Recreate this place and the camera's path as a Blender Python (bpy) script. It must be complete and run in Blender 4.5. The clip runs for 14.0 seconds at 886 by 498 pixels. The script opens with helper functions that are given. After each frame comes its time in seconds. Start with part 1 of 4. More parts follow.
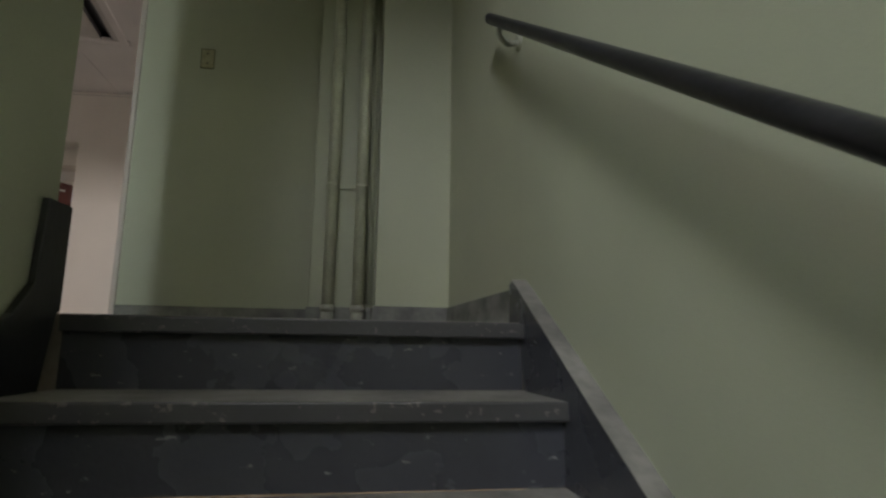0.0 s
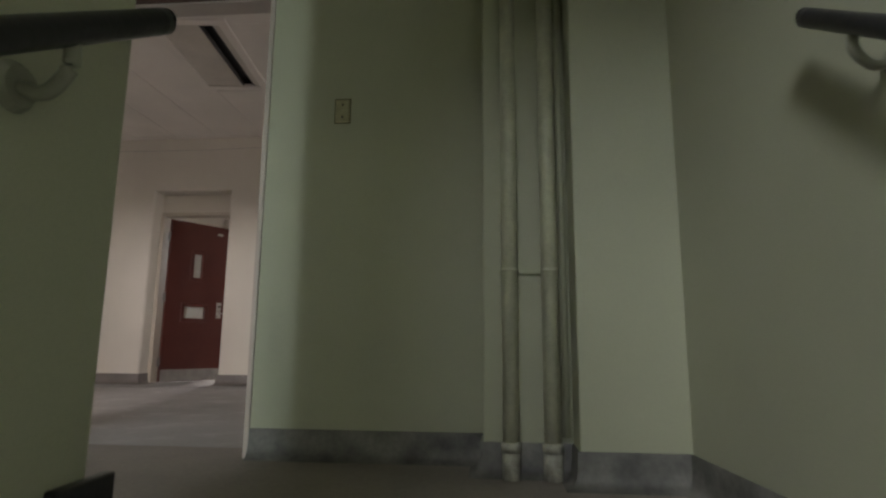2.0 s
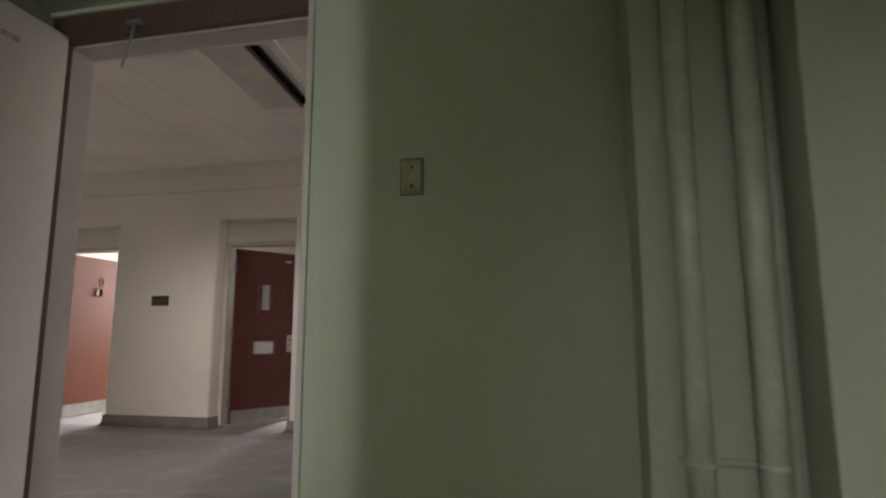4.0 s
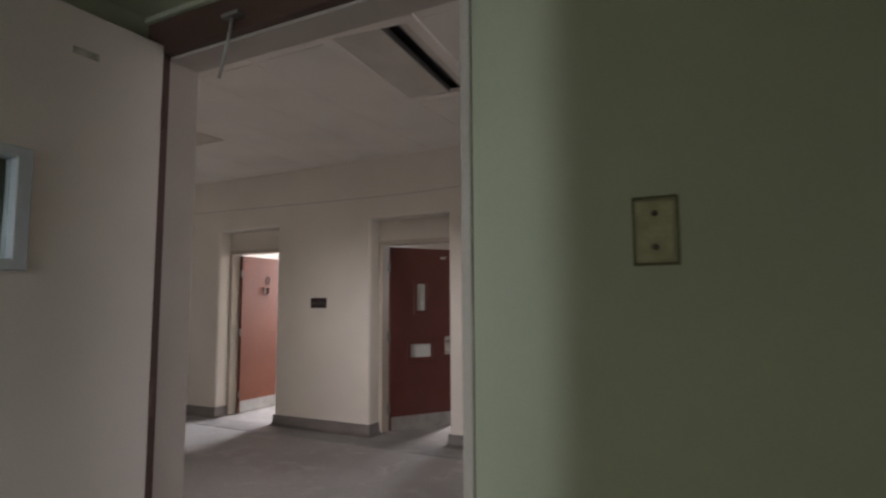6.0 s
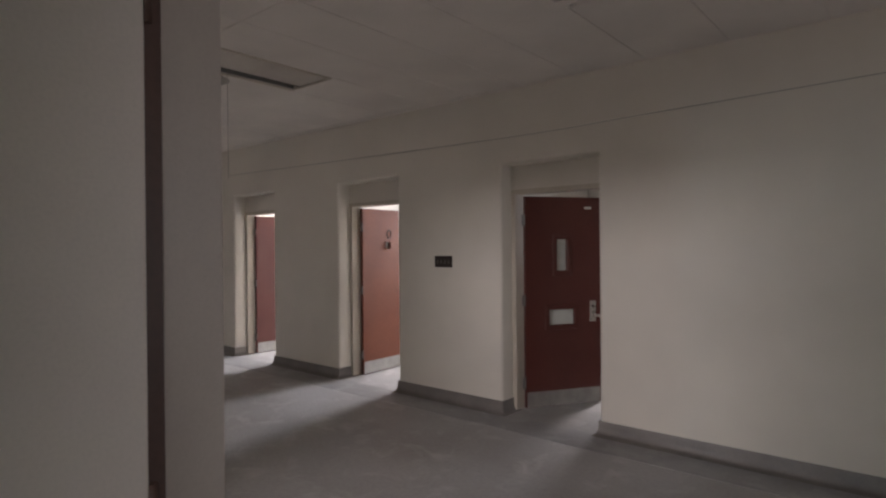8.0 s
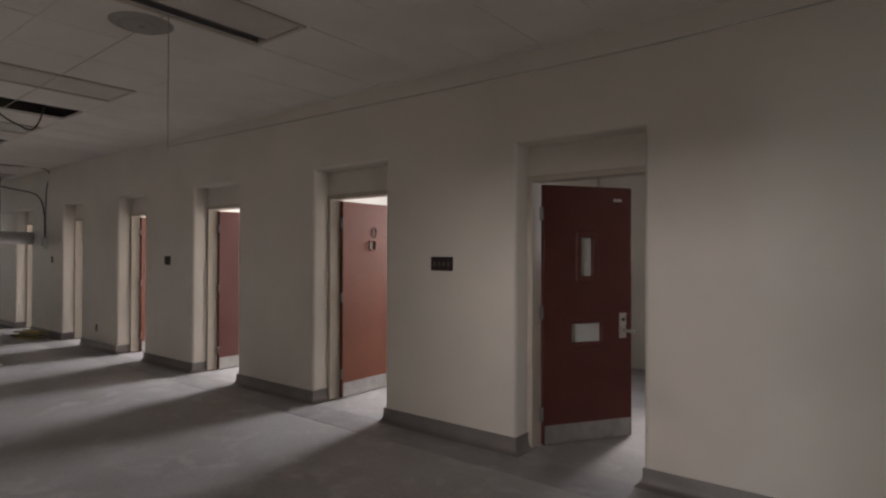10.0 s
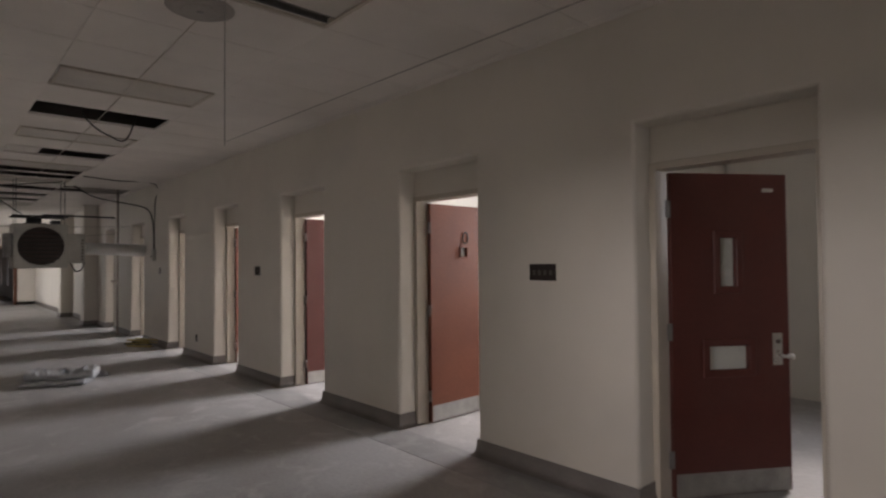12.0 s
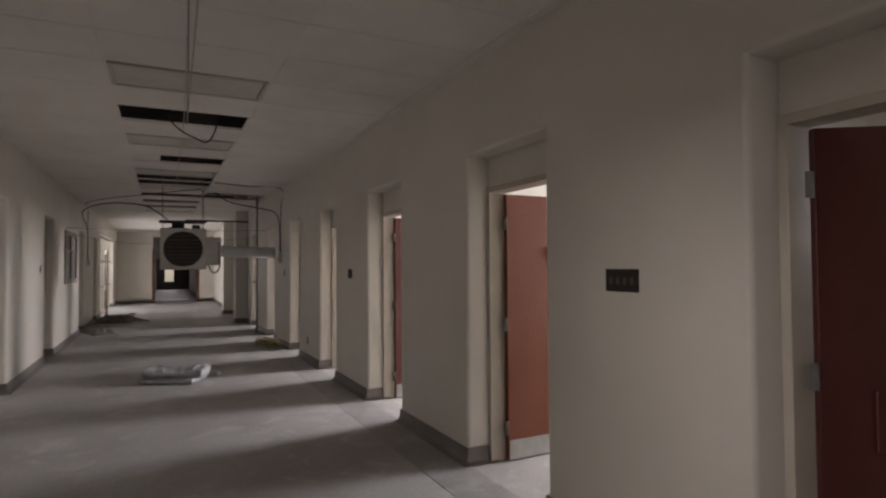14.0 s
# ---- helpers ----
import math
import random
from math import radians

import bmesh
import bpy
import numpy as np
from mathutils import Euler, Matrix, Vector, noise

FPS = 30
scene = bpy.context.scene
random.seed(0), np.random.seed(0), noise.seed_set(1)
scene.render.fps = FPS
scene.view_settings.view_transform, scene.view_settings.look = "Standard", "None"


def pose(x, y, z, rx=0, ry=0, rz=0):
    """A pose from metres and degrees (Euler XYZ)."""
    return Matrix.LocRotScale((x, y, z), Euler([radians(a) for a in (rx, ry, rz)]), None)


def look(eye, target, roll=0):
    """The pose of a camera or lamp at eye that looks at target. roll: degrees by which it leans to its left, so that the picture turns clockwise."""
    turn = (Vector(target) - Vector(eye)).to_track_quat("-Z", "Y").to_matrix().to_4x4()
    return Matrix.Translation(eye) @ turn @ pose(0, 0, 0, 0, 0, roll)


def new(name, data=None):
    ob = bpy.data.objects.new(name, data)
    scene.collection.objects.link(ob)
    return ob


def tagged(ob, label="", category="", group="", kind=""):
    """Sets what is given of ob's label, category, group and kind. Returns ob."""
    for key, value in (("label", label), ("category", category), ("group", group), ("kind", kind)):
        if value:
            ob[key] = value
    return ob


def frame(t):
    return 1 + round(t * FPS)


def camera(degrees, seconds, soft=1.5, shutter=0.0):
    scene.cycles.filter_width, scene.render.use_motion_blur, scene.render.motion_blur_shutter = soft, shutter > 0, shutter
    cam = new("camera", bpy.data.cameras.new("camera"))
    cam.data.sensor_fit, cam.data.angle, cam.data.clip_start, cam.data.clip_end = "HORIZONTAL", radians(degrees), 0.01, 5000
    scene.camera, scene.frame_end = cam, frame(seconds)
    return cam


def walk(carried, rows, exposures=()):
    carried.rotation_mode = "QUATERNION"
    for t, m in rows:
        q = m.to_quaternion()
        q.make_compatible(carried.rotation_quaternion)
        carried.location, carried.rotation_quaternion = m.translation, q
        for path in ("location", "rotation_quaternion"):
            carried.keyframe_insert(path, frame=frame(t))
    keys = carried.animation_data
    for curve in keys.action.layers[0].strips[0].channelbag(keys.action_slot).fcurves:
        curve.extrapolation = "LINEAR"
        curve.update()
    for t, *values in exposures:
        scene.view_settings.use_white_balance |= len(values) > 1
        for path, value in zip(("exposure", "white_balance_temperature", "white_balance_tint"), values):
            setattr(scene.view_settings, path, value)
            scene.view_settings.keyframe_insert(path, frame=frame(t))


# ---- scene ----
cam = camera(75.4, 14.0, soft=2.3, shutter=0.4)
PATH = [
    (0, (0.349, -0.154, -0.076), (0.657, 1.793, 0.266), 0.8),
    (0.5, (0.304, 0.063, 0.035), (0.48, 2.027, 0.37), 1.0),
    (0.8, (0.313, 0.191, 0.133), (0.43, 2.161, 0.459), 0.5),
    (1, (0.281, 0.257, 0.217), (0.372, 2.227, 0.545), 0.7),
    (1.5, (0.215, 0.362, 0.355), (0.164, 2.334, 0.68), 0.4),
    (2, (0.168, 0.632, 0.479), (-0.008, 2.596, 0.815), 0.5),
    (2.5, (0.143, 0.784, 0.571), (-0.061, 2.744, 0.909), 0.5),
    (4.8, (-0.168, 1.705, 1.227), (-0.755, 3.599, 1.485), -0.0),
    (5, (-0.195, 1.758, 1.243), (-0.815, 3.643, 1.494), 0.1),
    (5.5, (-0.272, 1.889, 1.399), (-1.018, 3.731, 1.627), -0.0),
    (6, (-0.394, 2.052, 1.431), (-1.322, 3.813, 1.623), -0.3),
    (6.5, (-0.528, 2.24, 1.522), (-1.585, 3.933, 1.647), -0.4),
    (7, (-0.605, 2.36, 1.524), (-1.755, 3.996, 1.591), -0.4),
    (7.5, (-0.779, 2.612, 1.538), (-2.018, 4.182, 1.55), -0.5),
    (8, (-1.004, 2.789, 1.607), (-2.292, 4.319, 1.599), -0.5),
    (10.3, (-1.935, 3.608, 1.525), (-3.159, 5.19, 1.551), -0.1),
    (10.5, (-2.006, 3.662, 1.522), (-3.226, 5.247, 1.552), -0.3),
    (11, (-2.046, 3.769, 1.519), (-3.333, 5.299, 1.566), -0.3),
    (11.5, (-2.084, 3.874, 1.523), (-3.472, 5.313, 1.574), -0.3),
    (12, (-2.256, 4.065, 1.529), (-3.742, 5.403, 1.576), -0.5),
    (12.5, (-2.344, 4.298, 1.512), (-3.935, 5.508, 1.563), -0.5),
    (13, (-2.376, 4.627, 1.536), (-4.061, 5.703, 1.59), -0.8),
    (13.5, (-2.458, 4.94, 1.502), (-4.208, 5.906, 1.559), -0.6),
    (14, (-2.573, 5.196, 1.537), (-4.367, 6.078, 1.594), -0.4),
]
walk(cam, [(t, look(eye, target, roll)) for t, eye, target, roll in PATH], [(0.0, 1.4, 6900, 17), (2.0, 1.5, 6950, 17), (5.0, 1.62, 6800, 18), (7.0, 1.3, 6550, 21), (8.0, 1.2, 6600, 20), (10.5, 0.88, 6750, 19), (14.0, 0.9, 6850, 20)])

# ---- world and light ----
W = bpy.data.worlds.new("sky")
scene.world = W
W.use_nodes = True
_wn = W.node_tree.nodes
_sky = _wn.new("ShaderNodeTexSky")
_sky.sky_type, _sky.sun_disc = "NISHITA", False
_sky.sun_elevation, _sky.sun_rotation = radians(35), radians(0)
_wn["Background"].inputs["Strength"].default_value = 0.10
W.node_tree.links.new(_sky.outputs["Color"], _wn["Background"].inputs["Color"])

SUN = new("sun", bpy.data.lights.new("sun", "SUN"))
SUN.data.energy, SUN.data.angle, SUN.data.color = 0.8, radians(12), (1.0, 0.96, 0.9)
SUN.matrix_world = look((0, 40, 28), (0, 0, 0))


ROOM_POWER = (7, 38, 64, 62, 54, 48, 48)
DAY_POWER, PORCH_POWER, STRIP_POWER, STAIR_POWER, EAST_POWER = 52, 78, 17, 50, 20


def window_lamp(name, eye, target, w, h, power, color=(1.0, 0.98, 0.95), spread=180):
    """Sky light in a window's opening."""
    lamp = new(name, bpy.data.lights.new(name, "AREA"))
    lamp.data.shape, lamp.data.size, lamp.data.size_y = "RECTANGLE", w, h
    lamp.data.energy, lamp.data.color = power, color
    lamp.data.spread = radians(spread)
    lamp.matrix_world = look(eye, target)
    return lamp


# ---- materials ----
def mat(name, base, rough=0.6, metal=0.0, vary=0.12, scale=3.0, fine=60.0, bump=0.15, tint=None, rand=0.0, spec=0.5):
    """Base colour with broad stains and fine grain, and a fine relief."""
    m = bpy.data.materials.new(name)
    m.use_nodes = True
    n, l = m.node_tree.nodes, m.node_tree.links
    b = n["Principled BSDF"]
    b.inputs["Metallic"].default_value = metal
    b.inputs["Specular IOR Level"].default_value = spec
    co = n.new("ShaderNodeTexCoord")
    big, small = n.new("ShaderNodeTexNoise"), n.new("ShaderNodeTexNoise")
    big.inputs["Scale"].default_value, big.inputs["Detail"].default_value = scale, 6
    small.inputs["Scale"].default_value, small.inputs["Detail"].default_value = fine, 4
    l.new(co.outputs["Object"], big.inputs["Vector"]), l.new(co.outputs["Object"], small.inputs["Vector"])
    ramp = n.new("ShaderNodeValToRGB")
    dark = tint or tuple(c * (1 - 2.2 * vary) for c in base)
    ramp.color_ramp.elements[0].position, ramp.color_ramp.elements[0].color = 0.3, (*dark, 1)
    ramp.color_ramp.elements[1].position, ramp.color_ramp.elements[1].color = 0.62, (*base, 1)
    l.new(big.outputs["Fac"], ramp.inputs["Fac"])
    mix = n.new("ShaderNodeMix")
    mix.data_type, mix.blend_type = "RGBA", "MULTIPLY"
    mix.inputs["Factor"].default_value = min(1.0, vary * 4)
    grain = n.new("ShaderNodeValToRGB")
    grain.color_ramp.elements[0].position, grain.color_ramp.elements[0].color = 0.3, (0.75, 0.75, 0.75, 1)
    grain.color_ramp.elements[1].position = 0.6
    l.new(small.outputs["Fac"], grain.inputs["Fac"])
    l.new(ramp.outputs["Color"], mix.inputs[6]), l.new(grain.outputs["Color"], mix.inputs[7])
    out = mix.outputs[2]
    if rand:
        info, hsv = n.new("ShaderNodeObjectInfo"), n.new("ShaderNodeHueSaturation")
        rng = n.new("ShaderNodeMapRange")
        rng.inputs["To Min"].default_value, rng.inputs["To Max"].default_value = 1 - rand, 1 + rand
        l.new(info.outputs["Random"], rng.inputs["Value"]), l.new(rng.outputs["Result"], hsv.inputs["Value"])
        l.new(out, hsv.inputs["Color"])
        out = hsv.outputs["Color"]
    l.new(out, b.inputs["Base Color"])
    rr = n.new("ShaderNodeMapRange")
    rr.inputs["To Min"].default_value, rr.inputs["To Max"].default_value = max(0.03, rough - 0.1), min(1, rough + 0.12)
    l.new(big.outputs["Fac"], rr.inputs["Value"]), l.new(rr.outputs["Result"], b.inputs["Roughness"])
    if bump:
        bp = n.new("ShaderNodeBump")
        bp.inputs["Strength"].default_value, bp.inputs["Distance"].default_value = bump, 0.004
        l.new(small.outputs["Fac"], bp.inputs["Height"]), l.new(bp.outputs["Normal"], b.inputs["Normal"])
    return m


GREEN = mat("green_wall_paint", (0.47, 0.477, 0.362), 0.46, vary=0.05, scale=1.2, fine=220, bump=0.06)
CREAM = mat("cream_wall_paint", (0.72, 0.67, 0.60), 0.5, vary=0.05, scale=1.0, fine=200, bump=0.06)
CEIL = mat("ceiling_tile", (0.80, 0.75, 0.70), 0.9, vary=0.05, scale=1.5, fine=150, bump=0.2)
FLOOR = mat("dusty_concrete", (0.39, 0.38, 0.375), 0.55, vary=0.12, scale=0.9, fine=34, bump=0.12, tint=(0.29, 0.275, 0.262))
BORDER = mat("floor_border", (0.30, 0.295, 0.29), 0.45, vary=0.12, scale=2.2, fine=50, bump=0.1)
def dusty(m, pale, low, high, scale):
    """Pale worn patches over a material."""
    n, l = m.node_tree.nodes, m.node_tree.links
    b = n["Principled BSDF"]
    src = b.inputs["Base Color"].links[0].from_socket
    co, no, ra, mx = n.new("ShaderNodeTexCoord"), n.new("ShaderNodeTexNoise"), n.new("ShaderNodeMapRange"), n.new("ShaderNodeMix")
    no.inputs["Scale"].default_value, no.inputs["Detail"].default_value, no.inputs["Roughness"].default_value = scale, 9, 0.62
    no.inputs["Distortion"].default_value = 0.6
    ra.inputs["From Min"].default_value, ra.inputs["From Max"].default_value = low, high
    mx.data_type = "RGBA"
    mx.inputs[7].default_value = (*pale, 1)
    l.new(co.outputs["Object"], no.inputs["Vector"]), l.new(no.outputs["Fac"], ra.inputs["Value"])
    l.new(ra.outputs["Result"], mx.inputs["Factor"]), l.new(src, mx.inputs[6]), l.new(mx.outputs[2], b.inputs["Base Color"])


dusty(FLOOR, (0.50, 0.49, 0.485), 0.52, 0.80, 3.2)
dusty(BORDER, (0.42, 0.415, 0.41), 0.52, 0.80, 3.2)
LANDING = mat("landing_concrete", (0.30, 0.265, 0.235), 0.6, vary=0.12, scale=2.0, fine=45, bump=0.15)
BASE = mat("cove_base", (0.19, 0.169, 0.157), 0.45, vary=0.12, scale=4, fine=70, bump=0.1)
FRAME = mat("cream_frame_paint", (0.56, 0.50, 0.42), 0.38, vary=0.05, scale=4, fine=150, bump=0.05)
WFRAME = mat("pinkish_frame_paint", (0.55, 0.48, 0.44), 0.4, vary=0.05, scale=4, fine=150, bump=0.05)
WLEAF = mat("grey_white_door_paint", (0.84, 0.745, 0.70), 0.45, vary=0.05, scale=2, fine=150, bump=0.05)
BROWNEDGE = mat("brown_edge_paint", (0.12, 0.06, 0.045), 0.5, vary=0.15)
RED = mat("dark_red_door", (0.108, 0.025, 0.019), 0.35, vary=0.12, scale=3, fine=60, bump=0.05, tint=(0.09, 0.018, 0.014))
# lighter and more orange than RED, for the second door
ORANGE = mat("orange_red_door", (0.20, 0.064, 0.034), 0.5, vary=0.12, scale=2.2, fine=60, bump=0.05, tint=(0.165, 0.05, 0.028), spec=0.3)
STEEL = mat("worn_steel", (0.45, 0.44, 0.42), 0.45, metal=0.7, vary=0.12, scale=8, fine=90, bump=0.05)
DULL = mat("dull_grey_steel", (0.30, 0.29, 0.28), 0.5, metal=0.6, vary=0.12, scale=8, fine=90)
BLACK = mat("black_paint", (0.026, 0.025, 0.029), 0.35, vary=0.2, scale=9, fine=60, bump=0.2)
# shade inside voids and slots put into an even dark colour; also screws
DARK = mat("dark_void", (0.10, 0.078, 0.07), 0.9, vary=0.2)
GREYWIRE = mat("grey_wire", (0.42, 0.39, 0.36), 0.5, vary=0.1)
HINGE = mat("brown_hinge_paint", (0.10, 0.075, 0.06), 0.5, vary=0.15, scale=20)
GREYF = mat("grey_brown_frame_paint", (0.27, 0.235, 0.21), 0.5, vary=0.1)
WIRE = mat("dark_cable", (0.03, 0.027, 0.025), 0.6, vary=0.1)


# dimness of the far passage put into the colour; also the dark pane
DARKW = mat("passage_shade_and_pane", (0.13, 0.12, 0.11), 0.6, vary=0.1)
PALE = mat("frosted_pane", (0.62, 0.64, 0.60), 0.25, vary=0.04)
WHITE = mat("white_room_paint", (0.74, 0.71, 0.65), 0.6, vary=0.05, scale=1.5, fine=150, bump=0.05)
LENSMAT = mat("dusty_diffuser", (0.62, 0.575, 0.52), 0.5, vary=0.08, scale=2.5, fine=90)
CEILD = mat("grey_disc", (0.38, 0.35, 0.32), 0.7, vary=0.08)
WOOD = mat("brown_wood", (0.16, 0.065, 0.035), 0.4, vary=0.15, scale=5)
RED2 = mat("reddish_brown_door", (0.20, 0.055, 0.03), 0.4, vary=0.12, scale=2.2, fine=60, bump=0.05)
TREAD = mat("dusty_tread", (0.27, 0.25, 0.235), 0.7, vary=0.2, scale=5, fine=45, bump=0.3, tint=(0.13, 0.12, 0.115))
BRACKET = mat("cream_bracket", (0.33, 0.33, 0.26), 0.45, vary=0.08)
CHIP = mat("chipped_white", (0.50, 0.49, 0.42), 0.6, vary=0.2, scale=25, fine=80, tint=(0.22, 0.21, 0.18))
DIRTBASE = mat("dirty_cove_base", (0.21, 0.20, 0.19), 0.55, vary=0.2, scale=7, fine=50, bump=0.25, tint=(0.05, 0.05, 0.05))
PIPEG = mat("pale_green_pipe_paint", (0.58, 0.58, 0.45), 0.35, vary=0.1, scale=9, fine=60, bump=0.1)
BRASS = mat("dull_brass", (0.46, 0.42, 0.27), 0.4, metal=0.1, vary=0.12, scale=30, fine=200)
DARKBRASS = mat("tarnished_brass", (0.13, 0.115, 0.065), 0.5, metal=0.3, vary=0.1)
WINF = mat("bluish_white_paint", (0.60, 0.63, 0.68), 0.4, vary=0.05)
SCAR = mat("bare_patch", (0.60, 0.545, 0.48), 0.6, vary=0.15, scale=30)
BRIGHT = mat("bright_steel", (0.62, 0.61, 0.58), 0.28, metal=0.9, vary=0.06, scale=20)
SIGN = mat("dark_brown_plastic", (0.034, 0.024, 0.020), 0.6, vary=0.1, scale=20, spec=0.25)
SIGN2 = mat("worn_sign_letter", (0.075, 0.062, 0.052), 0.5, vary=0.1)
HEATW = mat("dusty_white_enamel", (0.56, 0.55, 0.50), 0.4, vary=0.08, scale=4, fine=80)
GRILLE = mat("dark_louvre", (0.05, 0.048, 0.046), 0.45, vary=0.1)
FLUE = mat("galvanised_flue", (0.72, 0.72, 0.71), 0.30, metal=0.8, vary=0.03, scale=3, fine=60)
PIPEM = mat("brown_pipe_paint", (0.42, 0.36, 0.31), 0.5, vary=0.12)
CLOTH = mat("grey_cloth", (0.41, 0.42, 0.43), 0.9, vary=0.15, scale=6, fine=120, bump=0.5)
PILE = mat("dark_tarp", (0.27, 0.245, 0.225), 0.8, vary=0.2, scale=6, fine=90, bump=0.4)
YELLOW = mat("yellow_paint", (0.46, 0.36, 0.11), 0.5, vary=0.15)


def chipped(name, base, chip, rough, low, scale, squash):
    """Dark paint with chips that bare a paler ground."""
    m = mat(name, base, rough, vary=0.07, scale=5, fine=60, bump=0.2)
    n, l = m.node_tree.nodes, m.node_tree.links
    b = n["Principled BSDF"]
    src = b.inputs["Base Color"].links[0].from_socket
    co, mp, no, ra, mx = n.new("ShaderNodeTexCoord"), n.new("ShaderNodeMapping"), n.new("ShaderNodeTexNoise"), n.new("ShaderNodeValToRGB"), n.new("ShaderNodeMix")
    mp.inputs["Scale"].default_value = squash
    no.inputs["Scale"].default_value, no.inputs["Detail"].default_value, no.inputs["Roughness"].default_value = scale, 7, 0.65
    ra.color_ramp.elements[0].position, ra.color_ramp.elements[1].position = low, low + 0.03
    mx.data_type = "RGBA"
    mx.inputs[7].default_value = (*chip, 1)
    l.new(co.outputs["Object"], mp.inputs["Vector"]), l.new(mp.outputs["Vector"], no.inputs["Vector"]), l.new(no.outputs["Fac"], ra.inputs["Fac"])
    l.new(ra.outputs["Color"], mx.inputs["Factor"]), l.new(src, mx.inputs[6]), l.new(mx.outputs[2], b.inputs["Base Color"])
    return m


RISER = chipped("black_riser_paint", (0.058, 0.058, 0.070), (0.26, 0.255, 0.25), 0.26, 0.64, 26, (0.7, 1, 1.7))
NOSING = chipped("worn_black_nosing", (0.055, 0.052, 0.056), (0.15, 0.13, 0.125), 0.5, 0.60, 42, (1, 1, 1.3))


def glass():
    m = bpy.data.materials.new("window_glass")
    m.use_nodes = True
    b = m.node_tree.nodes["Principled BSDF"]
    b.inputs["Base Color"].default_value = (0.9, 0.95, 0.92, 1)
    b.inputs["Transmission Weight"].default_value, b.inputs["Roughness"].default_value, b.inputs["IOR"].default_value = 1.0, 0.04, 1.45
    return m


GLASS = glass()


# ---- mesh helpers ----
def part(name, bm, material, parent=None, label=""):
    me = bpy.data.meshes.new(name)
    bmesh.ops.recalc_face_normals(bm, faces=bm.faces)
    bm.to_mesh(me)
    bm.free()
    me.materials.append(material)
    ob = new(name, me)
    if parent:
        ob.parent = parent
    if label:
        ob["label"] = label
    return ob


def soft_edges(bm, width, segments=2, angle=50):
    edges = [e for e in bm.edges if len(e.link_faces) == 2 and e.calc_face_angle(0) > radians(angle)]
    if edges and width:
        bmesh.ops.bevel(bm, geom=edges, offset=width, segments=segments, affect="EDGES", profile=0.5, clamp_overlap=True)


def add_box(bm, a, b, m=None):
    vs = [bm.verts.new((x, y, z)) for x in (a[0], b[0]) for y in (a[1], b[1]) for z in (a[2], b[2])]
    if m:
        for v in vs:
            v.co = m @ v.co
    for f in ((0, 1, 3, 2), (4, 6, 7, 5), (0, 4, 5, 1), (2, 3, 7, 6), (0, 2, 6, 4), (1, 5, 7, 3)):
        bm.faces.new([vs[i] for i in f])


def box(a, b, bevel=0.004, segments=2):
    bm = bmesh.new()
    add_box(bm, a, b)
    bmesh.ops.recalc_face_normals(bm, faces=bm.faces)
    soft_edges(bm, bevel, segments)
    return bm


def empty(name, m, **tags):
    ob = new(name)
    ob.empty_display_size = 0.1
    ob.matrix_world = m
    return tagged(ob, **tags)


def slab(cut_u, cut_v, solid, t0, t1, place, bevel=0.0, front=None):
    """A sheet of thickness t0..t1 over a grid of cells, with holes; place(u, v, t) gives the point."""
    bm = bmesh.new()
    cache = {}

    def V(u, v, t):
        if (u, v, t) not in cache:
            cache[(u, v, t)] = bm.verts.new(place(cut_u[u], cut_v[v], t1 if t else t0))
        return cache[(u, v, t)]
    nu, nv = len(cut_u) - 1, len(cut_v) - 1
    full = lambda i, j: 0 <= i < nu and 0 <= j < nv and solid((cut_u[i] + cut_u[i + 1]) / 2, (cut_v[j] + cut_v[j + 1]) / 2)
    for i in range(nu):
        for j in range(nv):
            if not full(i, j):
                continue
            for t in (0, 1):
                bm.faces.new([V(i, j, t), V(i + 1, j, t), V(i + 1, j + 1, t), V(i, j + 1, t)])
            for a, b, di, dj in (((i, j), (i + 1, j), 0, -1), ((i, j + 1), (i + 1, j + 1), 0, 1), ((i, j), (i, j + 1), -1, 0), ((i + 1, j), (i + 1, j + 1), 1, 0)):
                if not full(i + di, j + dj):
                    bm.faces.new([V(*a, 0), V(*b, 0), V(*b, 1), V(*a, 1)])
    bmesh.ops.recalc_face_normals(bm, faces=bm.faces)
    if front is None:
        soft_edges(bm, bevel, 3)
    else:
        edges = [e for e in bm.edges if e.calc_face_angle(0) > radians(50) and all(abs(v.co.y - front) < 1e-4 for v in e.verts)]
        bmesh.ops.bevel(bm, geom=edges, offset=bevel, segments=4, affect="EDGES", profile=0.5, clamp_overlap=True)
    return bm


def wall_x(y0, y1, x0, x1, z0, z1, holes=(), bevel=0.0, front=None):
    """A wall along x from y0 to y1 with holes (xa, xb, za, zb)."""
    us = sorted({x0, x1, *[h[0] for h in holes], *[h[1] for h in holes]})
    vs = sorted({z0, z1, *[h[2] for h in holes], *[h[3] for h in holes]})
    us, vs = [u for u in us if x0 <= u <= x1], [v for v in vs if z0 <= v <= z1]
    ok = lambda u, v: not any(h[0] < u < h[1] and h[2] < v < h[3] for h in holes)
    return slab(us, vs, ok, y0, y1, lambda u, v, t: (u, t, v), bevel, front)


def wall_y(x0, x1, y0, y1, z0, z1, holes=(), bevel=0.0):
    us = sorted({y0, y1, *[h[0] for h in holes], *[h[1] for h in holes]})
    vs = sorted({z0, z1, *[h[2] for h in holes], *[h[3] for h in holes]})
    ok = lambda u, v: not any(h[0] < u < h[1] and h[2] < v < h[3] for h in holes)
    return slab(us, vs, ok, x0, x1, lambda u, v, t: (t, u, v), bevel)


